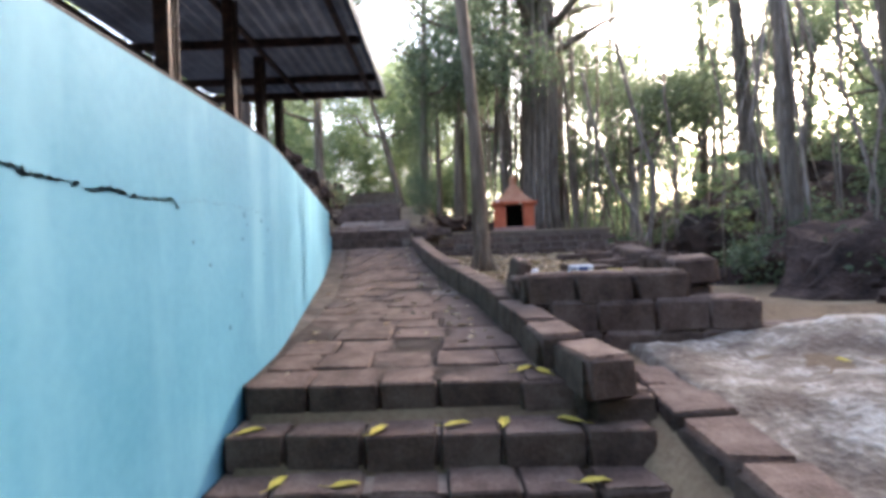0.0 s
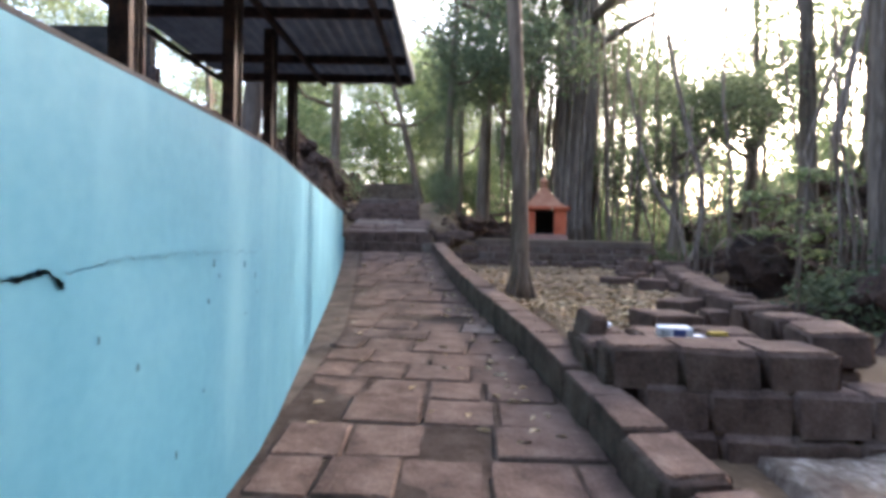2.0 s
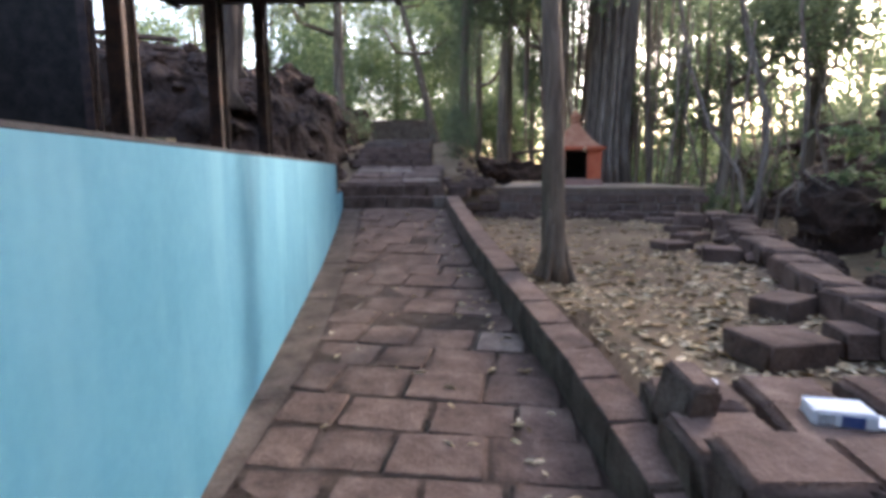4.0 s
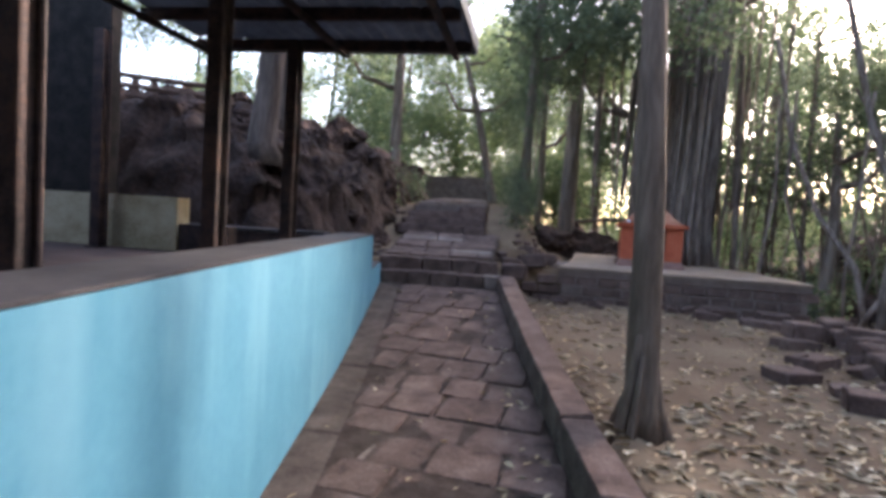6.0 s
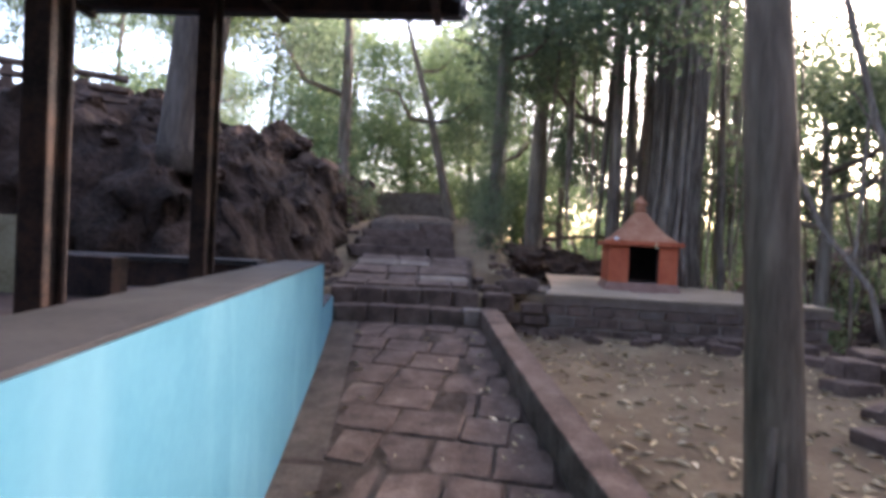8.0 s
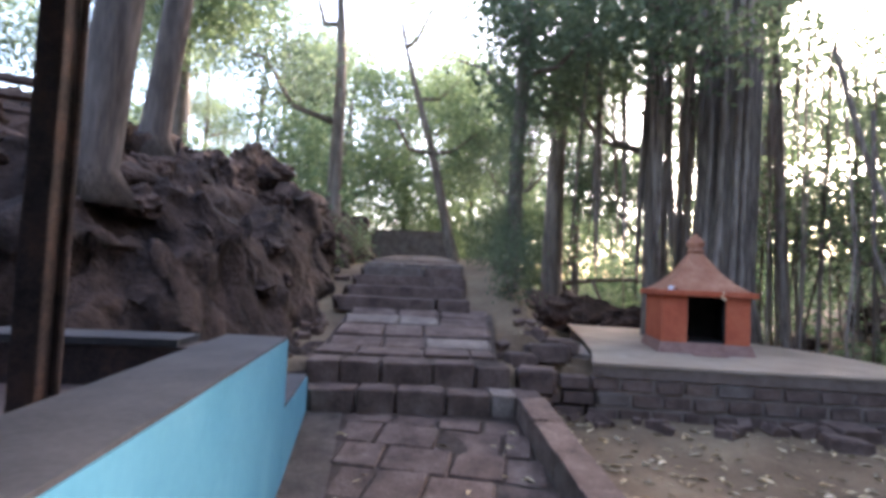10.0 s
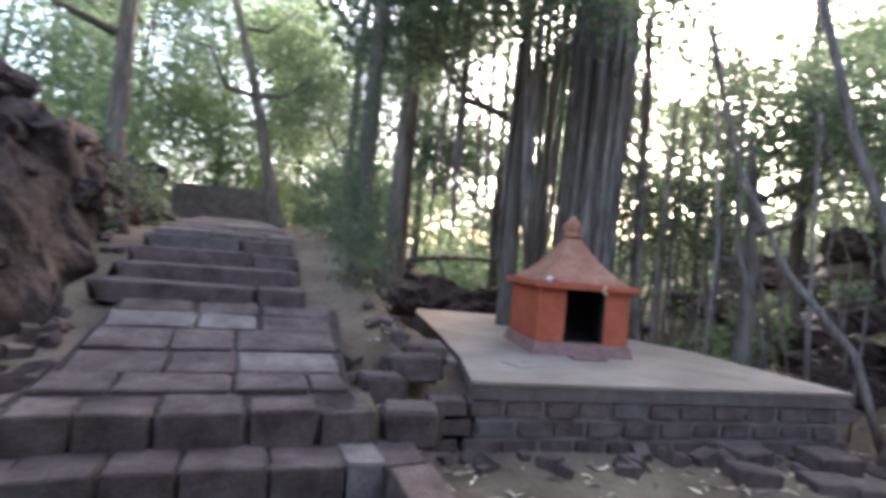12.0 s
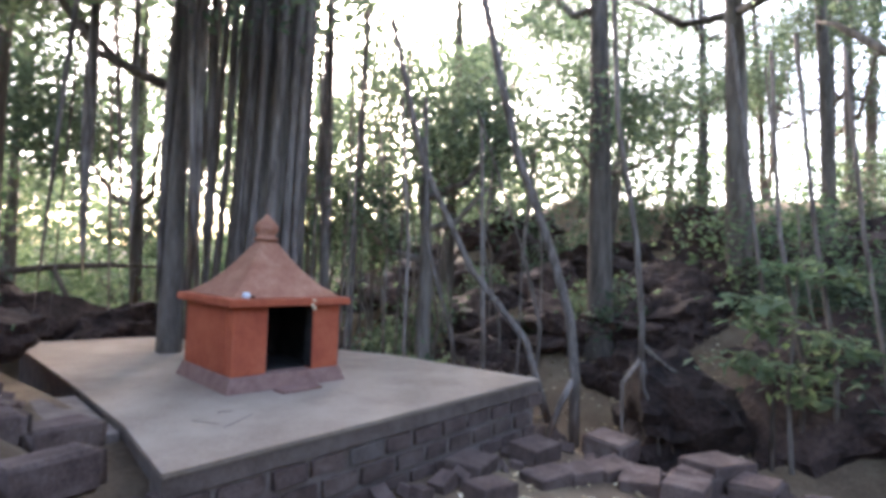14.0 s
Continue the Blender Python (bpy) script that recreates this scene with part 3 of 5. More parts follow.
def bank_sheet():
    """Craggy face of rock and roots beside the landing and the upper path."""
    xs, ys = np.arange(-9.0, -2.2, 0.055), np.arange(9.45, 21.0, 0.055)
    vs = []
    for y in ys:
        for x in xs:
            z = bank_z(x, y)
            q = Vector((x, y, z))
            vs.append((x + 0.22 * noise.noise(q * 2.2 + Vector((0, 0, 5))) + 0.10 * noise.noise(q * 5.5), y + 0.22 * noise.noise(q * 2.2 + Vector((0, 0, 9))) + 0.10 * noise.noise(q * 5.5 + Vector((7, 0, 0))), z + 0.10 * noise.noise(q * 4) + 0.07 * noise.noise(q * 9) + 0.05 * noise.noise(q * 16)))
    nx = len(xs)
    fs = [(j * nx + i, j * nx + i + 1, (j + 1) * nx + i + 1, (j + 1) * nx + i) for j in range(len(ys) - 1) for i in range(nx - 1)]
    me = bpy.data.meshes.new("rock_bank")
    me.from_pydata(vs, [], fs)
    me.materials.append(ROCK)
    me.shade_smooth()
    return tagged(new("rock_bank", me), "craggy dark laterite bank with roots and weeds", "bank", kind="structure")


bank_sheet()
rr = random.Random(11)
random.seed(11)
for i in range(120):
    y = rr.uniform(10.4, 18.0)
    d = rr.random()
    x = path_x(max(y, 11)) - 1.25 - d * 3.4
    s = rr.uniform(0.08, 0.26) * (0.7 if d < 0.12 else 1)
    if y < 11.4 and x > -3.2:
        continue
    rock(x, y, bank_z(x, y) - 0.05, s * rr.uniform(0.8, 1.3), s * rr.uniform(0.8, 1.3), s * rr.uniform(0.7, 1.1), rr.uniform(0, 360))
for i in range(10):
    y = 13.2 + 0.7 * i
    rock(-4.6 + 0.04 * y, y, bank_z(-4.6 + 0.04 * y, y), rr.uniform(0.25, 0.45), rr.uniform(0.25, 0.45), rr.uniform(0.2, 0.35), rr.uniform(0, 360))
for i in range(190):
    y = rr.uniform(3.5, 19)
    x = rr.uniform(4.3, 13)
    s = rr.uniform(0.15, 0.55) * (1.6 if x > 7.5 else 1)
    rock(x, y, land(x, y), s * rr.uniform(0.8, 1.3), s, s * rr.uniform(0.5, 0.9), rr.uniform(0, 360), "dark boulder on the wooded slope", "boulders on the slope")
for (x, y, z, s) in ((5.9, 11.35, 1.15, 0.85), (6.6, 9.9, 1.3, 0.9), (5.5, 8.6, 0.9, 0.8), (4.7, 6.3, 0.8, 0.75), (5.8, 7.4, 1.0, 0.9)):
    rock(x, y, z, s, s * 1.1, s, 40, "big dark boulder below the terrace", "boulders below the terrace")
for (x, y, z, s) in ((0.95, 18.6, 1.9, 0.85), (2.2, 17.7, 1.8, 0.5), (0.25, 15.6, 2.2, 0.35)):
    rock(x, y, z, s * 1.5, s, s * 0.8, 10, "dark boulder behind the platform", "boulders behind the platform")

# ---- trees ----
rgc = np.random.default_rng(5)
CROWN_MID = [leaves_mesh("crown", LEAF_MID, blob(rgc, 80, 1.1, 1.1, 0.85), (0.24, 0.24, 0.18), 22, 0.10, 20 + i) for i in range(3)]
CROWN_DARK = [leaves_mesh("crown", LEAF_DARK, blob(rgc, 80, 1.1, 1.1, 0.9), (0.22, 0.22, 0.2), 18, 0.10, 40 + i, droop=0.6) for i in range(3)]
CROWN_SUN = [leaves_mesh("crown", LEAF_SUN, blob(rgc, 80, 1.1, 1.1, 0.85), (0.24, 0.24, 0.2), 22, 0.10, 60 + i) for i in range(3)]
WEED = [leaves_mesh("weed", LEAF_MID, blob(rgc, 30, 1.1, 1.1, 0.85), (0.26, 0.26, 0.2), 22, 0.19, 80 + i) for i in range(2)]
WEED += [leaves_mesh("weed", LEAF_DARK, blob(rgc, 30, 1.1, 1.1, 0.85), (0.26, 0.26, 0.2), 22, 0.19, 84 + i) for i in range(2)]
REAR = [leaves_mesh("crown", LEAF_MID, blob(rgc, 60, 1.2, 1.2, 0.95), (0.3, 0.3, 0.22), 10, 0.34, 90 + i) for i in range(2)]
CROWNS = {"rear": REAR, "weed": WEED, "mid": CROWN_MID, "dark": CROWN_DARK, "sun": CROWN_SUN}


def tree(x, y, r, h, lean=(0, 0), kind="mid", crowns=5, spread=2.2, limbs=4, label="", group="trees of the grove", crown_from=0.55, size=1.0, flute=0.15, seed=0, base=None, bark=None):
    rg = random.Random(seed * 31 + 7)
    z0 = (land(x, y) if base is None else base) - 0.12
    e = thing("tree", label or "slender grey-barked tree with a loose green crown", "tree", x, y, z0, group)
    k = 9
    pts = []
    for i in range(k + 1):
        t = i / k
        pts.append((lean[0] * t + 0.12 * math.sin(t * 5 + seed) * t, lean[1] * t + 0.1 * math.cos(t * 4 + seed) * t, h * t))
    pts.insert(1, (pts[0][0] * 0.5 + pts[1][0] * 0.5 * 0.3, pts[1][1] * 0.15, 0.3))
    rad = [r * (2.1 if bark else 1.7)] + [r * (1.12 - 0.75 * i / k) for i in range(k + 1)]
    bm = tube(bmesh.new(), pts, rad, 12, flute, seed)
    part("trunk", bm, bark or BARK, e, smooth=True)
    tips = [Vector(pts[-1])]
    for j in range(limbs):
        t = rg.uniform(crown_from * 0.8, 0.95)
        i = min(int(t * k) + 1, k)
        p = Vector(pts[i])
        a = rg.uniform(0, 6.28)
        L = spread * rg.uniform(0.6, 1.1)
        q = p + Vector((math.cos(a) * L, math.sin(a) * L, L * rg.uniform(0.2, 0.8)))
        m1 = p.lerp(q, 0.4) + Vector((0, 0, -0.12 * L))
        m2 = p.lerp(q, 0.75) + Vector((rg.uniform(-0.1, 0.1), rg.uniform(-0.1, 0.1), 0.08)) * L
        bm = tube(bmesh.new(), [p, m1, m2, q], [r * 0.5, r * 0.36, r * 0.24, r * 0.1], 7)
        part("limb", bm, BARK, e, smooth=True)
        tips += [q, m2]
    for j in range(crowns):
        tip = tips[j % len(tips)]
        s = size * rg.uniform(0.8, 1.25)
        ob = new("crown", rg.choice(CROWNS[kind]))
        ob.parent = e
        ob.matrix_local = Matrix.Translation(tip + Vector((rg.uniform(-0.5, 0.5), rg.uniform(-0.5, 0.5), rg.uniform(-0.3, 0.4))) * size) @ Euler((rg.uniform(-0.3, 0.3), rg.uniform(-0.3, 0.3), rg.uniform(0, 6.3))).to_matrix().to_4x4() @ Matrix.Diagonal((s, s, s * rg.uniform(0.7, 1), 1))
    return e


def shrub(x, y, s, kind="sun", label="", h=1.0, z=None, seed=0, group="undergrowth"):
    rg = random.Random(seed + 3)
    e = thing("shrub", label or "leafy green shrub in the undergrowth", "shrub", x, y, (land(x, y) if z is None else z) - 0.05, group)
    for j in range(3):
        a = rg.uniform(0, 6.28)
        bm = tube(bmesh.new(), [(0, 0, 0), (0.15 * s * math.cos(a), 0.15 * s * math.sin(a), 0.4 * s * h), (0.5 * s * math.cos(a), 0.5 * s * math.sin(a), 0.95 * s * h)], [0.018 * s, 0.013 * s, 0.006 * s], 5)
        part("stem", bm, BARK, e)
    ob = new("foliage", rg.choice(CROWNS[kind]))
    ob.parent = e
    ob.matrix_local = pose(0, 0, 0.75 * s * h, 0, 0, rg.uniform(0, 360)) @ Matrix.Diagonal((s, s, s * h, 1))
    return e


# trees that stand near the walk
lone_tree = tree(0.55, 7.36, 0.098, 8.0, (-0.32, 0.5), "mid", 4, 1.8, 3, "lone slender tree growing from the leaf-strewn terrace", crown_from=0.7, seed=1, flute=0.4, bark=BARK_BROWN)
tree(1.85, 15.65, 0.13, 8, (0.1, 0.2), "dark", 3, 2.0, 4, "grey tree rooted through the platform edge", crown_from=0.5, seed=3)
tree(0.62, 18.0, 0.20, 10, (0.2, 0.2), "dark", 5, 2.6, 5, "stout rooty tree behind the platform", crown_from=0.45, seed=4)
ivy_tree = tree(-0.42, 14.6, 0.10, 9, (0.1, 0.1), "mid", 6, 2.0, 4, "slim ivy-clad tree beside the upper steps", crown_from=0.5, seed=5)
tree(5.1, 14.7, 0.13, 4.2, (0.2, 0.3), "dark", 6, 1.6, 4, "forked dark tree on the slope", crown_from=0.7, seed=6)
tree(7.3, 12.9, 0.19, 10, (-0.2, 0.3), "mid", 5, 2.4, 4, "tall straight tree on the wooded slope", crown_from=0.7, seed=7)
tree(9.8, 11.4, 0.20, 11, (-0.9, 0.3), "mid", 5, 2.6, 5, "tall leaning tree on the wooded slope", crown_from=0.6, seed=8)
tree(11.6, 10.2, 0.12, 9, (-1.2, 0.3), "sun", 5, 2.6, 5, "thin forked tree on the wooded slope", crown_from=0.5, seed=9)
tree(-3.95, 10.75, 0.17, 8, (0.7, 0.2), "mid", 4, 2.0, 2, "dark leaning tree on the rock bank", crown_from=0.85, seed=10, base=bank_z(-3.95, 10.75), bark=BARK_DARK)
tree(-4.55, 12.5, 0.15, 9, (0.8, 0.2), "mid", 4, 2.0, 2, "dark leaning tree on the rock bank", crown_from=0.85, seed=11, base=bank_z(-4.55, 12.5), bark=BARK_DARK)
tree(-4.1, 18.6, 0.16, 7, (-0.2, 0.4), "mid", 7, 2.6, 6, "spreading tree above the rock bank", crown_from=0.4, seed=12, base=bank_z(-4.1, 18.6))
tree(-1.5, 21.5, 0.14, 7, (-1.7, 0.6), "sun", 7, 2.6, 5, "leaning forked tree at the head of the path", crown_from=0.45, seed=13)
tree(-6.6, 16.5, 0.10, 6, (0.3, 0.0), "sun", 8, 1.2, 5, "feathery light green tree above the bank", crown_from=0.25, seed=14, base=bank_z(-6.6, 16.5))

tree(-0.1, 20.6, 0.12, 8, (0.2, 0.1), "mid", 7, 2.2, 5, "leafy tree behind the platform", crown_from=0.25, seed=15)
tree(1.7, 21.2, 0.10, 8, (0.1, 0.2), "sun", 7, 2.2, 5, "leafy tree behind the platform", crown_from=0.25, seed=16)
tree(3.4, 20.2, 0.11, 8, (-0.2, 0.1), "mid", 7, 2.2, 5, "leafy tree behind the platform", crown_from=0.25, seed=17)
tree(5.6, 8.6, 0.14, 9, (-0.3, 0.3), "mid", 6, 2.4, 5, "root-hung tree below the terrace edge", crown_from=0.55, seed=18)
tree(6.9, 6.2, 0.12, 9, (0.2, 0.3), "dark", 6, 2.4, 5, "root-hung tree below the terrace edge", crown_from=0.5, seed=19)
ri = random.Random(61)
for j in range(9):
    ob = new("ivy", ri.choice(CROWN_DARK))
    ob.parent = ivy_tree
    s = ri.uniform(0.22, 0.36)
    ob.matrix_local = pose(ri.uniform(-0.12, 0.12), ri.uniform(-0.15, 0.1), 0.35 + 0.42 * j, 0, 0, ri.uniform(0, 360)) @ Matrix.Diagonal((s, s, s * 1.3, 1))
    tagged(ob, "dark ivy climbing the trunk")
for (dx, dy, hh, rr_) in ((-0.16, -0.10, 0.55, 0.034), (-0.10, -0.17, 0.42, 0.03), (0.14, -0.08, 0.36, 0.03), (0.05, 0.17, 0.3, 0.03), (-0.17, 0.06, 0.4, 0.03)):
    bm = tube(bmesh.new(), [(dx * 1.35, dy * 1.35, 0.0), (dx, dy, 0.13), (dx * 0.62, dy * 0.62, 0.13 + hh * 0.5), (dx * 0.4, dy * 0.4, 0.2 + hh)], [rr_ * 1.3, rr_ * 1.2, rr_, rr_ * 0.5], 8, 0.25, dx)
    part("root_buttress", bm, BARK_BROWN, lone_tree, smooth=True)
# sunlit trees round the head of the path
for i, (x, y, hh) in enumerate(((-3.6, 26.5, 6), (-1.2, 27.5, 7), (-5.4, 24.5, 7), (0.6, 25.5, 7), (-7.5, 22.0, 7), (-2.4, 30.0, 8))):
    tree(x, y, 0.09, hh, (0.2, 0.1), "sun", 6, 2.0, 6, "light green tree round the head of the path", crown_from=0.3, seed=440 + i, size=1.25)
# the big banyan
ban = thing("banyan_tree", "huge banyan with fluted trunk and hanging aerial roots behind the shrine", "tree", 2.75, 15.35, 1.6)
bm = tube(bmesh.new(), [(0, 0, 0), (0, 0, 0.6), (0.05, 0, 2), (0.1, 0, 4), (0.1, 0.1, 6.5), (0.1, 0.2, 9)], [0.55, 0.38, 0.31, 0.30, 0.36, 0.26], 26, 0.5, 3)
part("trunk", bm, BARK, ban, smooth=True)
rb = random.Random(21)
for i in range(34):
    a = rb.uniform(0, 6.28)
    R = rb.uniform(0.29, 0.5)
    w = rb.uniform(0.02, 0.065)
    c, s = math.cos(a), math.sin(a)
    bm = tube(bmesh.new(), [(R * 1.35 * c, R * 1.35 * s, 0), (R * c, R * s, 0.9), (R * 0.95 * c + 0.06, R * 0.95 * s, 2.6), (R * c + 0.1, R * s, 4.6), (R * 0.9 * c + 0.1, R * 0.9 * s, 7)], [w * 1.2, w, w, w * 1.1, w], 7, 0.2, i)
    part("clasping_root", bm, ROOTS, ban, smooth=True)
limb_ends = []
for (a, L, z, up) in ((3.3, 3.6, 4.8, 1.6), (2.6, 3.4, 5.4, 1.8), (4.0, 2.6, 5.8, 1.6), (0.2, 3.2, 5.0, 1.7), (5.6, 3.0, 5.6, 1.8), (1.2, 3.4, 5.6, 1.8), (4.8, 2.6, 6.4, 1.8), (0.7, 4.0, 6.0, 1.8)):
    p, q = Vector((0.1, 0.05, z)), Vector((L * math.cos(a), L * math.sin(a), z + up))
    bm = tube(bmesh.new(), [p, p.lerp(q, 0.35) + Vector((0.08, 0.1, 0.2)), p.lerp(q, 0.7) + Vector((-0.1, 0.05, 0.12)), q], [0.15, 0.11, 0.07, 0.03], 9, 0.2, z)
    part("limb", bm, BARK, ban, smooth=True)
    limb_ends += [p.lerp(q, 0.6), q, Vector((q.x * 0.75, q.y * 0.75, z - 0.9))]
ROOT_MESH = []
for i in range(5):
    x = y = 0.0
    pts, rad = [], []
    for j in range(8):
        pts.append((x, y, j / 7))
        rad.append(0.5 + 0.2 * rb.random())
        x += rb.uniform(-0.9, 0.9)
        y += rb.uniform(-0.9, 0.9)
    bm = tube(bmesh.new(), pts, rad, 5)
    me = bpy.data.meshes.new("aerial_root")
    bm.to_mesh(me)
    bm.free()
    me.materials.append(ROOTS)
    me.shade_smooth()
    ROOT_MESH.append(me)
for i in range(75):
    x, y = rb.gauss(0.3, 1.3), rb.gauss(0.5, 0.9)
    if math.hypot(x, y) < 0.5 or (x < -0.2 and y < -0.55) or (y < -0.6):
        continue
    z0 = rb.choice((-0.2, -0.2, 0.2, 1.2, 2.0))
    if x < -0.6 and y < 1.7:
        z0 = 2.0 + 0.4 * rb.random()
    z1 = rb.uniform(3.8, 5.6)
    t = rb.choice((0.008, 0.012, 0.016, 0.03))
    ob = new("aerial_root", rb.choice(ROOT_MESH))
    ob.parent = ban
    ob.matrix_local = pose(x, y, z0, rb.uniform(-4, 4), rb.uniform(-4, 4), 0) @ Matrix.Diagonal((t * 1.6, t * 1.6, z1 - z0, 1))
for p in limb_ends + [Vector((0, 0, 7)), Vector((1, 1, 7.5)), Vector((-1, 0.6, 6.5))]:
    if (p.x > 1.0 and p.y < 1.6) or rb.random() < 0.45:
        continue
    s = rb.uniform(1.0, 1.4)
    ob = new("crown", rb.choice(CROWN_DARK))
    ob.parent = ban
    ob.matrix_local = Matrix.Translation(p + Vector((rb.uniform(-0.6, 0.6), rb.uniform(-0.6, 0.6), rb.uniform(-0.4, 0.7)))) @ Euler((0, 0, rb.uniform(0, 6.3))).to_matrix().to_4x4() @ Matrix.Diagonal((s, s, s, 1))

# hanging vines and thin leaning trunks below the platform
def vine(pts, r, label, forks=()):
    e = thing("hanging_root", label, "root", *pts[0], group="roots below the platform")
    o = Vector(pts[0])
    bm = tube(bmesh.new(), [Vector(p) - o for p in pts], [r * (1 - 0.04 * i) for i in range(len(pts))], 8, 0.15, r * 100)
    part("stem", bm, ROOTS, e, smooth=True)
    for f in forks:
        bm = tube(bmesh.new(), [Vector(p) - o for p in f], [r * 0.75, r * 0.6, r * 0.55, r * 0.4][: len(f)], 7)
        part("fork", bm, ROOTS, e, smooth=True)
    return e


vine([(4.62, 12.1, 1.0), (4.60, 12.1, 1.75), (4.75, 12.25, 2.4), (4.9, 12.6, 3.2), (4.7, 13.0, 4.4), (4.4, 13.4, 6.5)], 0.06, "pale leaning trunk at the platform corner",
     [[(4.6, 12.1, 1.75), (4.5, 12.2, 1.5), (4.35, 12.3, 1.1)]])
vine([(4.6, 12.4, 1.2), (4.55, 12.7, 2.1), (4.25, 13.3, 2.9), (4.0, 13.9, 4.2), (3.8, 14.3, 6.0)], 0.045, "pale leaning root behind the platform")
vine([(4.95, 11.5, 1.95), (4.95, 11.5, 2.4), (5.0, 11.6, 3.3), (4.9, 11.8, 4.6), (5.0, 12.0, 7.5)], 0.035, "forked aerial root reaching the ground in several feet",
     [[(4.95, 11.5, 2.0), (4.72, 11.62, 1.75), (4.68, 11.6, 1.4), (4.7, 11.6, 1.0)], [(4.95, 11.5, 2.0), (4.88, 11.45, 1.7), (5.0, 11.35, 1.4), (4.98, 11.3, 1.0)],
      [(4.95, 11.5, 2.0), (5.02, 11.4, 1.6), (5.12, 11.3, 1.35), (5.15, 11.2, 1.0)], [(4.95, 11.5, 2.15), (5.2, 11.3, 1.9), (5.45, 11.1, 1.75), (5.6, 10.95, 1.6)]])
for i in range(26):
    x, y = rb.uniform(3.6, 7.5), rb.uniform(13.0, 17.5)
    vine([(x, y, 1.0), (x + rb.uniform(-0.25, 0.25), y, 2.0), (x + rb.uniform(-0.5, 0.5), y + 0.2, 3.2), (x + rb.uniform(-0.8, 0.6), y + 0.4, 5.0)], rb.uniform(0.012, 0.035), "thin hanging root among the trees")
for i in range(16):
    x, y = rb.uniform(2.6, 5.2), rb.uniform(5.5, 10.5)
    x += 2.6
    vine([(x, y, 0.8), (x + rb.uniform(-0.25, 0.25), y, 2.0), (x + rb.uniform(-0.4, 0.4), y + 0.2, 3.4), (x + rb.uniform(-0.6, 0.6), y + 0.4, 5.6)], rb.uniform(0.012, 0.03), "thin hanging root among the trees")

for i in range(16):
    x, y = 5.6 + rb.gauss(0, 0.45), 8.6 + rb.gauss(0, 0.4)
    vine([(x, y, land(x, y) - 0.05), (x + rb.uniform(-0.15, 0.15), y, 1.9), (x + rb.uniform(-0.2, 0.2), y + 0.1, 3.4), (5.5, 8.7, 6.2)], rb.uniform(0.01, 0.03), "hanging root round a terrace tree")
branch = thing("fallen_branch", "long bare branch lying behind the platform", "branch", 0.9, 18.6, 2.62)
bm = tube(bmesh.new(), [(0, 0, 0), (0.7, 0.1, 0.1), (1.4, 0.1, 0.14), (2.3, 0.3, 0.12)], [0.06, 0.05, 0.045, 0.02], 8, 0.2, 3)
part("stem", bm, BARK, branch, smooth=True)
bm = tube(bmesh.new(), [(0.7, 0.1, 0.1), (0.9, 0.0, -0.4), (0.95, -0.1, -0.95)], [0.04, 0.03, 0.025], 7)
part("prop", bm, BARK, branch, smooth=True)
# the grove all round
rt = random.Random(77)
SPOTS = []
for i in range(400):
    x, y = rt.uniform(-18, 26), rt.uniform(-10, 42)
    near = (-5.5 < x < 6.2 and -6 < y < 19) or (-6 < x < 0.5 and y < 26)
    near = near or (-1.5 < x < 4.5 and 18 < y < 23) or (-12 < x < -4.5 and 9 < y < 24)
    if near or any(math.hypot(x - a, y - b) < 2.4 for a, b in SPOTS):
        continue
    if abs(math.degrees(math.atan2(x, y + 2)) - SUN_AZ) < 9 and math.hypot(x, y) < 30:
        continue
    SPOTS.append((x, y))
    if len(SPOTS) >= 78:
        break
for i, (x, y) in enumerate(SPOTS):
    tree(x, y, rt.uniform(0.06, 0.17), rt.uniform(7, 12), (rt.uniform(-0.8, 0.8), rt.uniform(-0.6, 0.6)), ("rear" if y < -3 else rt.choice(("mid", "mid", "sun", "dark"))), (6 if y < -3 else 4 if x > 3 else 5), 2.4, 4,
         "tree of the surrounding grove with sparse leaves", crown_from=rt.choice((0.2, 0.3, 0.45)), seed=100 + i, size=1.7 if y < -3 else 1.2)
for i, (x, y) in enumerate(((-5.5, -7.5), (-2.8, -9.5), (0.2, -7.6), (3.0, -9.2), (5.6, -7.0), (-1.2, -12.0), (2.2, -12.5), (7.5, -4.0))):
    tree(x, y, 0.13, 8.0 + (i % 3), (0.3, 0.2), "rear", 8, 2.4, 6, "leafy tree of the grove behind the steps", crown_from=0.15, seed=400 + i, size=1.8)
for i, (x, y) in enumerate(((20.5, 12.5), (23.5, 15.5), (21.0, 8.0), (11.5, 14.5), (14, 13), (15.5, 17), (12.5, 18.5), (18, 15), (17, 20.5), (20, 19), (13.5, 9), (16.5, 10.5), (10.5, 21))):
    tree(x, y, rt.uniform(0.07, 0.13), rt.uniform(6, 9.5), (rt.uniform(-0.8, 0.8), rt.uniform(-0.6, 0.6)), rt.choice(("sun", "mid")), 4, 2.6, 5, "airy tree on the wooded slope with sparse leaves", crown_from=0.4, seed=300 + i, size=1.15)
for i in range(120):
    x, y = rt.uniform(-12, 18), rt.uniform(6, 32)
    if (-5.8 < x < 4.4 and y < 18.2) or (-4.8 < x < -0.6 and y < 26) or (x < -3 and y < 18 and x > -6.5) or (x < 9.5 and y < 15):
        continue
    shrub(x, y, rt.uniform(0.9, 1.8), "sun" if (x < 6 and y > 17) or rt.random() < 0.3 else "mid", seed=i, h=rt.uniform(0.7, 1.2))
